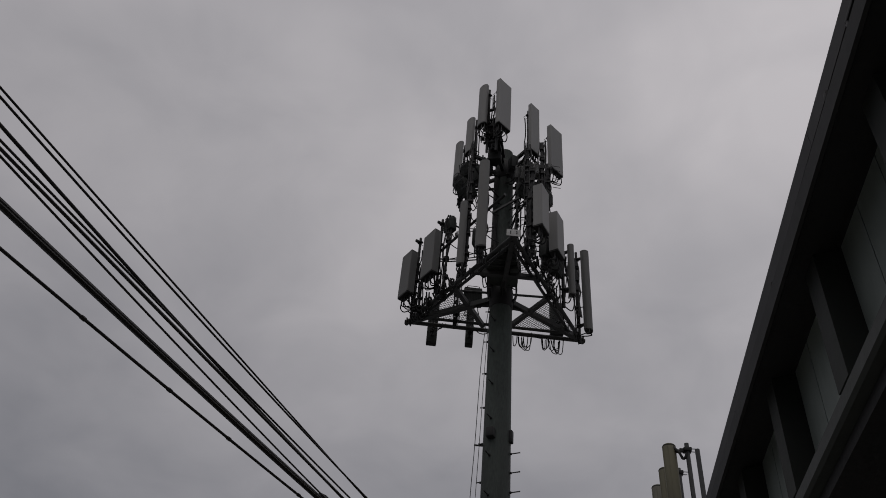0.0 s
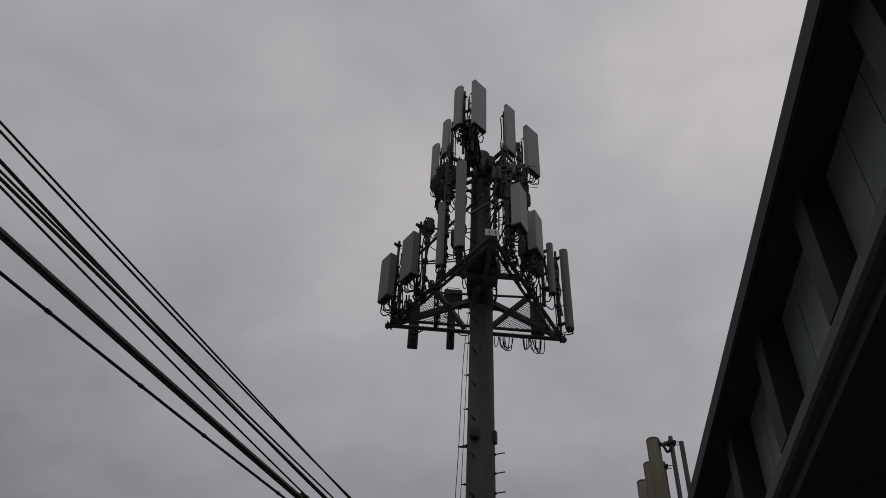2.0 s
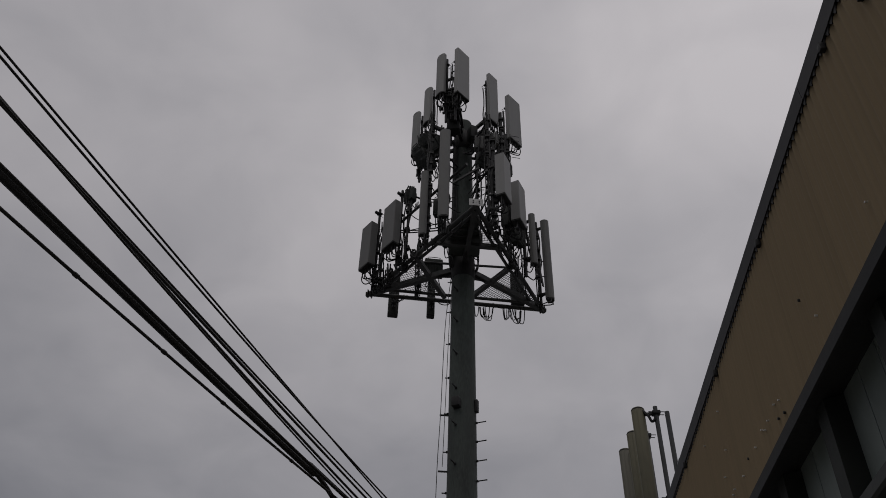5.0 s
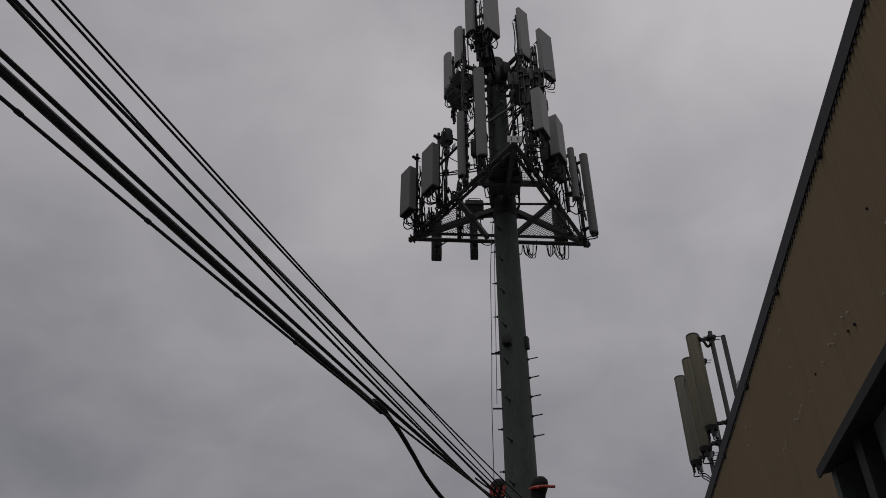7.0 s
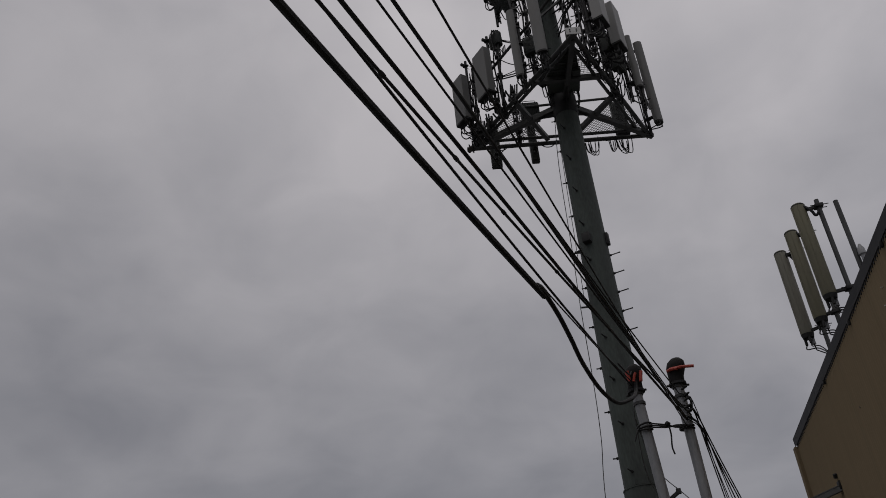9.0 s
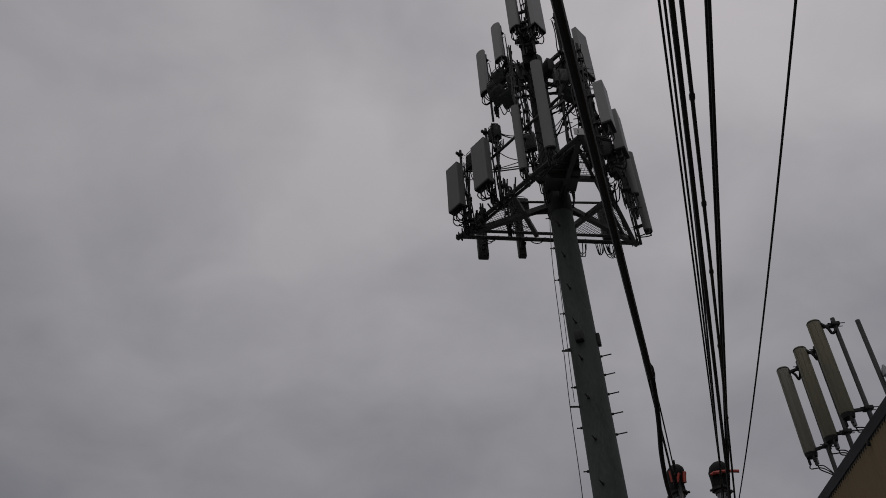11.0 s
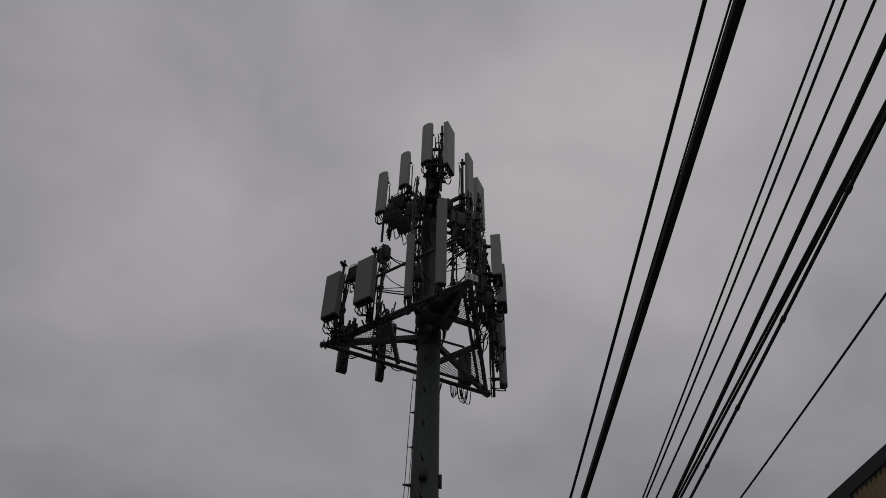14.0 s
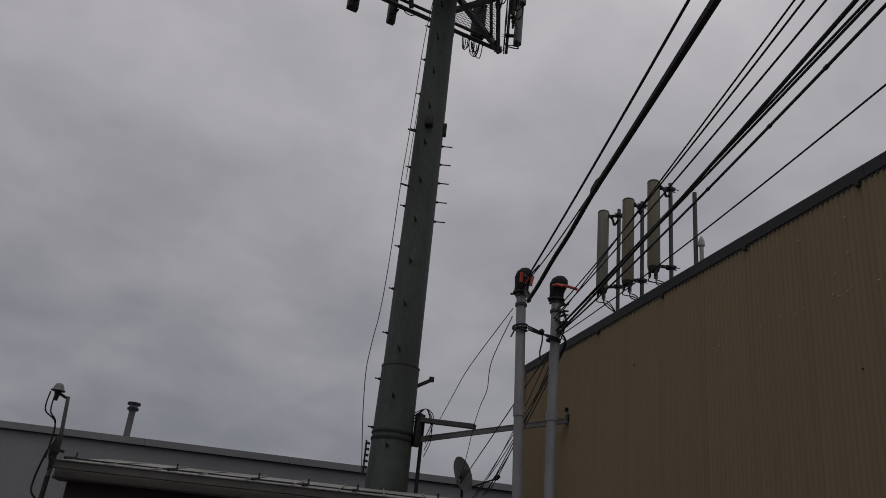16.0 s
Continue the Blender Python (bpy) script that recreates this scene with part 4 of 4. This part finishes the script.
        bm = tube(B(), bend([(o, 0, -h / 2), (o, 0, -h / 2 - 0.12), (o * 1.3, 0.08, -h / 2 - 0.24), (o * 0.6, 0.18, -h / 2 - 0.12), (o * 0.5, 0.2, -h / 2 + 0.1)]), 0.011, 6)
        part("cable", bm, M_CABLE, ob)
    part("backing", box(B(), 0, d / 2 + 0.03, 0, w * 0.5, 0.06, h * 0.7), M_DARKSTEEL, ob)
    return ob


for x, y, z, w, h, tu, ti in ((-0.80, 14.22, 16.95, 0.30, 0.36, -48, 12), (-0.88, 14.16, 16.28, 0.31, 0.40, -48, 22), (-0.55, 14.0, 16.55, 0.24, 0.40, -40, 6),
                              (0.80, 14.05, 16.00, 0.32, 0.40, 46, 8), (0.52, 13.78, 15.80, 0.30, 0.30, 30, 24), (1.02, 14.35, 16.62, 0.30, 0.46, 55, 4),
                              (-1.09, 14.12, 15.00, 0.28, 0.34, -50, 0), (-1.58, 14.82, 14.90, 0.24, 0.36, -50, 0), (-0.98, 14.30, 16.60, 0.24, 0.36, -50, 10), (-0.70, 14.05, 16.02, 0.30, 0.36, -44, 26), (0.62, 14.0, 16.75, 0.26, 0.36, 30, 6), (1.10, 14.30, 16.10, 0.26, 0.40, 55, 0), (1.00, 13.20, 13.45, 0.28, 0.46, 60, 0), (-0.42, 13.75, 14.3, 0.24, 0.44, -20, 0),
                              (-0.24, 14.08, 13.72, 0.22, 0.40, -35, 0), (0.38, 14.12, 13.72, 0.22, 0.40, 40, 0),
                              (-0.57, 15.58, 14.12, 0.42, 0.46, 8, 0), (1.25, 13.95, 13.65, 0.28, 0.42, 62, 0)):
    radio_unit(x, y, z, w, 0.14, h, tu, ti)
radio_unit(0.51, 13.84, 16.42, 0.34, 0.17, 0.40, 8, 0, "mid grey finned radio unit below the upper ring", M_GREYBOX)
radio_unit(0.86, 13.62, 16.30, 0.26, 0.14, 0.32, 35, 0, "pale grey box-shaped radio unit near the tower top", M_RADOME)

# upright pipes that carry radio units and feeders, from the platform to the upper ring
UPRIGHTS = [(-1.10, 14.08, 13.1, 15.25), (-0.62, 13.35, 13.1, 16.9), (-0.38, 13.85, 13.4, 17.0), (0.62, 13.35, 13.1, 16.9), (0.95, 13.55, 13.1, 17.2), (0.40, 13.80, 13.4, 16.8), (-0.95, 14.45, 15.9, 17.4), (1.12, 14.3, 13.1, 17.3), (-1.70, 14.95, 13.0, 14.95), (1.72, 14.75, 12.95, 14.6), (-0.88, 15.15, 12.95, 14.6), (0.72, 13.05, 13.1, 15.9)]
for x, y, z0, z1 in UPRIGHTS:
    part("upright", tube(B(), [(x, y, z0), (x, y, z1)], 0.026, 8), M_DARKSTEEL, tower)

# feeder cables: bundles tied along the uprights, and loops from them to the shaft
feeders = thing("feeder_cables", "tangle of black feeder cables tied along the tower pipes", "cable", kind="stuff")
bm = B()
for x, y, z0, z1 in UPRIGHTS + [(-1.28, 14.15, 13.1, 14.6), (-1.80, 14.85, 13.0, 14.6), (0.72, 12.55, 13.1, 14.3), (1.05, 13.2, 13.1, 14.2), (1.45, 14.15, 13.0, 14.3), (-0.27, 12.6, 13.0, 15.1), (-0.42, 13.35, 16.9, 18.3), (0.0, 13.2, 16.9, 18.2)]:
    for k in range(3):
        ph = random.uniform(0, 6.28)
        n = max(4, int((z1 - z0) / 0.22))
        q = []
        for i in range(n + 1):
            f = i / n
            w = 0.045 + 0.05 * random.random()
            q.append((x + w * math.cos(ph + 2.2 * f + k), y + w * math.sin(ph + 2.2 * f + k), z0 + (z1 - z0) * f))
        tube(bm, bend(q, 3), random.choice((0.011, 0.014, 0.017)), 6)
    n = max(2, int((z1 - z0) / 0.35))
    for i in range(n):
        z = z0 + (z1 - z0) * (i + 0.5) / n + random.uniform(-0.06, 0.06)
        box(bm, x + random.uniform(-0.02, 0.02), y, z, random.uniform(0.06, 0.11), random.uniform(0.06, 0.1), random.uniform(0.03, 0.06))
for x, y, z0, z1 in UPRIGHTS:
    q = Vector((x, y, 0)) - AXIS
    a0 = math.degrees(math.atan2(q.y, q.x))
    for k in range(3):
        z = random.uniform(max(z0, 14.4), max(z1, 14.9))
        if z > z1:
            continue
        s = Vector((x, y, z))
        e = about(a0 + random.uniform(-30, 30), radius_at(min(z, 17)) + 0.02, z + random.uniform(-0.3, 0.25))
        mid = s.lerp(e, 0.5) + Vector((random.uniform(-0.1, 0.1), random.uniform(-0.1, 0.1), -random.uniform(0.03, 0.16)))
        tube(bm, bend([s, s.lerp(mid, 0.5) + Vector((0, 0, -0.05)), mid, e.lerp(mid, 0.4) + Vector((0, 0, -0.03)), e], 4), random.choice((0.011, 0.014, 0.017)), 6)
# loops slung under the face pipes
for a, b, n in ((APEX, LEFT, 6), (APEX, RIGHT, 6), (LEFT, RIGHT, 4)):
    for k in range(n):
        f = random.uniform(0.05, 0.85)
        w = random.uniform(0.06, 0.16)
        p0, p1 = at_z(a.lerp(b, f), PZ + 0.05), at_z(a.lerp(b, f + w), PZ + 0.05)
        dip = random.uniform(0.08, 0.26)
        tube(bm, bend([p0, p0.lerp(p1, 0.3) - Vector((0, 0, dip)), p0.lerp(p1, 0.7) - Vector((0, 0, dip)), p1], 4), 0.011, 6)
for k in range(16):
    x = random.choice((random.uniform(0.36, 0.62), random.uniform(0.95, 1.28)))
    y = 15.66 + 0.14 * (x - 0.4) + random.uniform(-0.06, 0.06)
    w = random.uniform(0.06, 0.26)
    tube(bm, bend([(x, y, 13.12), (x + w * 0.2, y, 12.95 - random.uniform(0, 0.16)), (x + w * 0.8, y, 12.93 - random.uniform(0, 0.2)), (x + w, y, 13.12)], 4), 0.010, 6)
# jumper slack between the antenna feet and the rails, and coils tied to the rails
for a, b, out, f0, f1, n in ((APEX, LEFT, Vector((-0.78, -0.63, 0)), 0.50, 0.97, 22), (APEX, RIGHT, Vector((0.90, -0.43, 0)), 0.08, 0.62, 16)):
    for k in range(n):
        f = random.uniform(f0, f1)
        p0 = at_z(a.lerp(b, f) + out * random.uniform(0.05, 0.22), random.uniform(13.22, 13.46))
        p1 = at_z(a.lerp(b, f + random.uniform(-0.07, 0.07)) + out * random.uniform(-0.12, 0.05), random.uniform(13.15, 13.5))
        low_z = min(p0.z, p1.z) - random.uniform(0.05, 0.22)
        tube(bm, bend([p0, at_z(p0.lerp(p1, 0.25), low_z), at_z(p0.lerp(p1, 0.7), low_z - 0.02), p1], 5), random.choice((0.012, 0.015, 0.018)), 6)
    for k in range(4):
        c = at_z(a.lerp(b, f0 + (f1 - f0) * (k + 0.5) / 4) + out * 0.02, 13.30)
        r = random.uniform(0.07, 0.11)
        e = (b - a).normalized()
        for j in range(2):
            tube(bm, [c + e * (r * math.cos(t)) + Vector((0, 0, r * math.sin(t))) + out * (0.02 * j) for t in [i * 0.4833 for i in range(14)]], 0.014, 6)
# clamps and stubs up the pipes beside the shaft
for x, y, z0, z1 in UPRIGHTS:
    for k in range(int((z1 - z0) / 0.55)):
        z = z0 + 0.3 + 0.55 * k + random.uniform(-0.1, 0.1)
        g = random.uniform(0, 6.28)
        box(bm, x, y, z, 0.11, 0.11, 0.05)
        tube(bm, [(x, y, z), (x + 0.15 * math.cos(g), y + 0.15 * math.sin(g), z + 0.01)], 0.011, 6)
# thick bundles round the shaft inside the platform
for k in range(9):
    a = (-172, -160, -148, -20, -8, 4, 100, 120, 140)[k] + random.uniform(-4, 4)
    tube(bm, bend([about(a, 0.27, 12.95 + random.uniform(0, 0.2)), about(a + 5, 0.29 + random.uniform(0, 0.05), 13.35), about(a - 3, 0.28 + random.uniform(0, 0.04), 13.9), about(a, 0.27, 14.6)], 4), random.choice((0.014, 0.018, 0.022)), 6)
part("cables", bm, M_CABLE, feeders)

# arm between the tower and the tan wall
tray = thing("cable_bridge", "galvanised channel arm from the tower to the tan wall", "bracket")
bm = B()
a, b = Vector((0.40, 14.35, 4.18)), on_wall(13.55, 4.76, 0.0)
beam(bm, a, b, 0.09, 0.012)
for s in (-1, 1):
    beam(bm, a + Vector((0.01, 0.04 * s, -0.04)), b + Vector((0.01, 0.04 * s, -0.04)), 0.008, 0.07)
part("channel", bm, M_BRIDGE, tray)
bm = beam(B(), (0.42, 14.3, 4.47), (1.10, 13.55, 4.35), 0.10, 0.07)
part("short_channel", bm, M_STEEL, tray)
part("clamp", box(B(), 0.44, 14.26, 4.30, 0.10, 0.12, 0.52, 0.01), M_DARKSTEEL, tray)
part("drop_pipe", tube(B(), [(0.53, 14.3, 2.2), (0.53, 14.3, 4.56)], 0.03, 10), M_DARKSTEEL, tray)
part("wall_plate", box(B(), 0, 0, 0, 0.03, 0.10, 0.12, 0.006, Matrix.Translation(on_wall(13.55, 4.76, 0.02))), M_DARKSTEEL, tray)
part("bolt", tube(B(), [on_wall(13.6, 4.88, 0.02), on_wall(13.6, 4.88, -0.02) + Vector((-0.05, -0.03, 0.05))], 0.03, 6), M_CAP, tray)
for k in range(4):
    part("cable", tube(B(), bend([(0.35, 14.22, 4.55 - 0.05 * k), (0.5, 14.12, 4.62), (0.62, 14.1, 4.5 - 0.1 * k), (0.56, 14.2, 4.2 - 0.1 * k)]), 0.007, 6), M_CABLE, tray)

# satellite dish
dish = thing("satellite_dish", "pale grey satellite dish on a short roof pipe", "satellite dish")
bm = B()
rings = []
for i in range(7):
    r = 0.31 * i / 6
    rings.append([bm.verts.new((r * math.cos(2 * math.pi * k / 28) * 0.84, -0.34 * r * r, r * math.sin(2 * math.pi * k / 28))) for k in range(28)] if i else [bm.verts.new((0, 0, 0))])
for i in range(1, 7):
    for k in range(28):
        if i == 1:
            bm.faces.new((rings[0][0], rings[1][k], rings[1][(k + 1) % 28]))
        else:
            bm.faces.new((rings[i - 1][k], rings[i][k], rings[i][(k + 1) % 28], rings[i - 1][(k + 1) % 28]))
bmesh.ops.solidify(bm, geom=bm.faces[:], thickness=0.012)
DM = pose(1.55, 15.0, 3.86, -18, 8, 28)
bmesh.ops.transform(bm, matrix=DM, verts=bm.verts[:])
part("reflector", bm, M_DISH, dish)
bm = box(B(), 0, -0.03, 0.02, 0.05, 0.03, 0.26, 0.006, DM @ pose(0, 0, 0, 0, 40, 0))
part("back_bracket", bm, M_DARKSTEEL, dish)
part("feed_arm", tube(B(), [(1.72, 14.92, 3.68), (1.95, 14.6, 3.80)], 0.014, 8), M_DARKSTEEL, dish)
part("feed_horn", tube(B(), [(1.95, 14.6, 3.80), (1.98, 14.56, 3.83), (2.02, 14.52, 3.86)], [0.02, 0.045, 0.03], 10), M_CAP, dish)
part("pole", tube(B(), [(1.60, 15.08, 0), (1.60, 15.05, 3.83)], 0.025, 10), M_STEEL, dish)

# ---- low building with a gutter ----
LD = Vector((3.64, -1.10, 0)).normalized()
LN = Vector((-LD.y, LD.x, 0))
LO = Vector((-4.56, 13.28, 0))


def low(u, v, z):
    p = LO + LD * u + LN * v
    return Vector((p.x, p.y, z))


low_house = thing("low_building", "low dark brown building with a pale sheet roof and cream gutter", "building")
bm = B()
v = [low(0.12, 0.35, 0), low(7.0, 0.35, 0), low(7.0, 2.2, 0), low(0.12, 2.2, 0)]
lo = [bm.verts.new(p) for p in v]
hi = [bm.verts.new(at_z(p, 2.84 if i < 2 else 3.3)) for i, p in enumerate(v)]
for k in range(4):
    bm.faces.new((lo[k], lo[(k + 1) % 4], hi[(k + 1) % 4], hi[k]))
bm.faces.new(hi)
bm.faces.new(lo[::-1])
part("wall", bm, M_BROWN, low_house)
bm = B()
prof = [(0, 2.84), (-0.01, 2.93), (-0.03, 2.935), (-0.03, 2.925), (-0.012, 2.92), (0.0, 2.85), (0.09, 2.85), (0.09, 2.84)]
rows = [[bm.verts.new(low(u, v - 0.02, z)) for v, z in prof] for u in (0, 7.0)]
for k in range(len(prof)):
    bm.faces.new((rows[0][k], rows[0][(k + 1) % len(prof)], rows[1][(k + 1) % len(prof)], rows[1][k]))
bm.faces.new(rows[0][::-1])
bm.faces.new(rows[1])
part("gutter", bm, M_GUTTERW, low_house, "dirty cream rain gutter")
bm = beam(B(), low(0.02, 0.12, 2.80), low(7.0, 0.12, 2.80), 0.03, 0.10)
part("fascia", bm, M_GUTTERW, low_house)
bm = beam(B(), low(0.02, 0.22, 2.735), low(7.0, 0.22, 2.735), 0.28, 0.02)
part("soffit", bm, M_BROWN, low_house)
for i in range(12):
    bm = B()
    u0, u1 = 0.03 + i * 0.58, 0.03 + i * 0.58 + 0.57
    q = [low(u0, 0.07, 2.945), low(u1, 0.07, 2.945), low(u1, 2.2, 3.31), low(u0, 2.2, 3.31)]
    lo = [bm.verts.new(p - Vector((0, 0, 0.02))) for p in q]
    hi = [bm.verts.new(p + Vector((0, 0, 0.004 * (i % 2)))) for p in q]
    for k in range(4):
        bm.faces.new((lo[k], lo[(k + 1) % 4], hi[(k + 1) % 4], hi[k]))
    bm.faces.new(hi)
    bm.faces.new(lo[::-1])
    part("roof_sheet", bm, M_ROOFPALE, low_house)
    bm = beam(B(), low(u1, 0.09, 2.953), low(u1, 2.15, 3.315), 0.02, 0.018)
    part("seam_rib", bm, M_ROOFPALE, low_house)
    if i % 2 == 0 or i == 5:
        o = 0.06 + 0.17 * ((i * 5) % 4) / 3
        bm = beam(B(), low(u0 + o, 0.14, 2.985), low(u0 + o + 0.05, 0.40, 3.03), 0.030, 0.035)
        beam(bm, low(u0 + o + 0.05, 0.395, 3.02), low(u0 + o + 0.05, 0.40, 3.10), 0.02, 0.02, (0, 1, 0))
        part("roof_clip", bm, M_DARKSTEEL, low_house)
bm = beam(B(), low(0.02, 0.62, 3.05), low(7, 0.62, 3.05), 0.012, 0.02)
part("roof_batten", bm, M_DARKSTEEL, low_house)

# corner mast with a domed sensor
corner_mast = thing("corner_mast", "thin pipe mast with a small domed fitting at the roof corner", "mast")
p0, p1 = low(-0.02, -0.10, 0), low(0.03, -0.10, 2.72)
p2 = Vector((-4.69, 12.75, 3.50))
part("lower_pipe", tube(B(), [p0, p1], 0.03, 10), M_DARKSTEEL, corner_mast)
part("upper_pipe", tube(B(), [p1, Vector((-4.52, 12.95, 3.1)), Vector((-4.56, 12.90, 3.64))], [0.028, 0.025, 0.022], 10), M_BRIDGE, corner_mast)
dm = Vector((-4.69, 12.90, 3.69))
bm = tube(B(), [dm + Vector((0, 0, z)) for z in (-0.005, 0.0, 0.02, 0.05, 0.08, 0.095)], [0.082, 0.088, 0.068, 0.058, 0.042, 0.01], 16)
part("dome", bm, M_BRIDGE, corner_mast, "grey domed fitting")
part("stem", tube(B(), [dm + Vector((0, 0, -0.12)), dm], [0.02, 0.04], 8), M_CAP, corner_mast)
part("bracket", beam(B(), dm + Vector((0.0, 0, -0.02)), Vector((-4.58, 12.90, 3.62)), 0.03, 0.03), M_DARKSTEEL, corner_mast)
for o in (-0.08, -0.02):
    part("cable", tube(B(), bend([dm + Vector((o, 0, -0.02)), dm + Vector((o, 0, -0.25)), Vector((-4.62, 12.93, 3.3)), Vector((-4.63, 13.00, 2.9))]), 0.009, 6), M_CABLE, corner_mast)
part("cable", tube(B(), bend([Vector((-4.63, 13.00, 3.0)), low(-0.16, 0.02, 2.7), low(-0.14, 0.05, 2.5), low(0.1, 0.2, 2.35)]), 0.012, 6), M_CABLE, corner_mast)
part("tie", beam(B(), Vector((-4.63, 12.98, 3.02)), Vector((-4.44, 12.98, 3.0)), 0.02, 0.03), M_CAP, corner_mast)

for k in range(6):
    q = 0.03 * math.sin(2.3 * k)
    part("cable", tube(B(), bend([Vector((-4.53 + q, 12.93, 3.22 - 0.03 * k)), Vector((-4.58 - q, 12.92, 3.05 - 0.03 * k)), Vector((-4.54 + q, 12.94, 2.86 - 0.02 * k))]), 0.011, 6), M_CABLE, corner_mast)
part("junction", box(B(), -4.53, 12.93, 3.06, 0.07, 0.06, 0.20, 0.01), M_CAP, corner_mast)

# ---- large grey building behind ----
far_house = thing("grey_building", "long blue-grey metal-clad building with a pale coping", "building")
FA, FB = Vector((-16.0, 25.41, 0)), Vector((16.0, 18.05, 0))
FD = (FB - FA).normalized()
FN = Vector((-FD.y, FD.x, 0))
bm = B()
v = [FA, FB, FB + FN * 14, FA + FN * 14]
lo = [bm.verts.new(p) for p in v]
hi = [bm.verts.new(at_z(p, 4.65)) for p in v]
for k in range(4):
    bm.faces.new((lo[k], lo[(k + 1) % 4], hi[(k + 1) % 4], hi[k]))
bm.faces.new(hi)
bm.faces.new(lo[::-1])
part("wall", bm, M_FARWALL, far_house)
L = (FB - FA).length
n = 10
for k in range(n):
    a, b = FA + FD * (L * k / n), FA + FD * (L * (k + 1) / n - 0.006)
    bm = beam(B(), at_z(a - FN * 0.03, 4.705) + FN * 0.1, at_z(b - FN * 0.03, 4.705) + FN * 0.1, 0.36, 0.15)
    part("coping", bm, M_FARTRIM, far_house)
bm = beam(B(), at_z(FA - FN * 0.06, 4.622), at_z(FB - FN * 0.06, 4.622), 0.05, 0.016)
part("drip_edge", bm, M_TRIM, far_house)

vent = thing("vent_pipe", "grey metal flue with a two-ring cap on the far roof", "flue")
vb = Vector((-3.64, 22.9, 0))
part("pipe", tube(B(), [at_z(vb, 4.55), at_z(vb, 5.48)], 0.075, 14), M_BRIDGE, vent)
for z, r in ((5.46, 0.13), (5.58, 0.15)):
    part("cap_ring", tube(B(), [at_z(vb, z), at_z(vb, z + 0.05)], r, 16), M_DARKSTEEL, vent)
part("cap_core", tube(B(), [at_z(vb, 5.44), at_z(vb, 5.60)], 0.10, 12), M_FARTRIM, vent)

# ---- corrugated sheets of the tan wall ----
PITCH, DEPTH, SHEET = 0.076, 0.016, 12
me_bm = B()
rows = []
width = PITCH * SHEET
for k in range(SHEET * 6 + 1):
    u = k * PITCH / 6
    o = DEPTH * 0.5 * math.cos(2 * math.pi * u / PITCH)
    rows.append([me_bm.verts.new((-o, u, z)) for z in (0.0, 1.0)])
for a, b in zip(rows, rows[1:]):
    me_bm.faces.new((a[0], a[1], b[1], b[0]))
sheet_mesh = finish("wall_sheet", me_bm, M_TAN)
y = WEND - 0.03 - width
turn = pose(0, 0, 0, 0, 0, -WANG)
i = 0
while y > WNEAR:
    ob = new("wall_sheet", sheet_mesh)
    ob.parent = wall_east
    ob.matrix_basis = Matrix.Translation(on_wall(y, 0)) @ turn @ Matrix.Diagonal((1, 1, wall_top(y + width) - 0.05, 1))
    y -= width * math.cos(radians(WANG))
    i += 1
# screws along the sheets
bm0 = tube(B(), [(-0.006, 0, 0), (0.012, 0, 0)], [0.0065, 0.008], 6)
bm0_mesh = finish("screw", bm0, M_SCREW)
hole_mesh = finish("rust_hole", tube(B(), [(-0.003, 0, 0), (0.012, 0, 0)], 0.011, 6), M_CAP)
SCREWS = [(y, 4.92 + 0.02 * (i % 3)) for i, y in enumerate((9.6, 8.82, 8.50, 8.27, 8.15, 7.72, 7.65, 7.53, 7.46, 7.13, 6.67, 6.43, 6.36, 6.25, 6.05, 5.92, 4.92, 3.9))]
SCREWS += [(7.47, 5.73), (7.47, 5.34), (7.66, 5.17), (9.47, 5.71), (9.56, 5.54), (8.13, 5.73), (5.30, 4.66)]
HOLES = [(6.92, 4.97), (6.85, 4.13), (7.44, 4.12), (11.54, 5.15), (6.03, 4.83), (5.89, 4.80), (5.1, 5.2)]
for yy, zz in SCREWS:
    ob = new("screw", bm0_mesh)
    ob.parent = wall_east
    ob.matrix_basis = Matrix.Translation(on_wall(yy, zz, 0.016)) @ turn
for yy, zz in HOLES:
    ob = new("rust_hole", hole_mesh)
    ob.parent = wall_east
    ob.matrix_basis = Matrix.Translation(on_wall(yy, zz, 0.014)) @ turn
# dark scalloped teeth that stand in for shade in the corrugations under the coping
bm = B()
yy = WEND - 0.05
while yy > WNEAR + 0.1:
    zt = wall_top(yy) - 0.136
    tip = random.uniform(0.040, 0.052)
    q = [on_wall(yy, zt, 0.010), on_wall(yy - PITCH * 0.40, zt - tip, 0.010), on_wall(yy - PITCH * 0.50, zt - tip * 0.96, 0.010), on_wall(yy - PITCH * 0.90, zt, 0.010)]
    front = [bm.verts.new(p + Vector((-0.004, 0, 0))) for p in q]
    back = [bm.verts.new(p + Vector((0.012, 0, 0))) for p in q]
    bm.faces.new(front)
    bm.faces.new(back[::-1])
    for k in range(4):
        bm.faces.new((front[k], back[k], back[(k + 1) % 4], front[(k + 1) % 4]))
    yy -= PITCH
shade_teeth = part("shade_teeth_strip", bm, M_CAP, wall_east, "dark teeth for the shade in the corrugations below the coping")
tagged(shade_teeth, "dark teeth for the shade in the corrugations below the coping", kind="stuff")
# dark fixings below the coping
bm0 = box(B(), 0, 0, 0, 0.04, 0.045, 0.06, 0.006)
fix_mesh = finish("fixing", bm0, M_CAP)
for yy in (3.67, 5.46, 7.25, 9.03, 10.8, 12.6):
    ob = new("fixing", fix_mesh)
    ob.parent = wall_east
    ob.matrix_basis = Matrix.Translation(on_wall(yy, wall_top(yy) - 0.18, 0.025)) @ turn
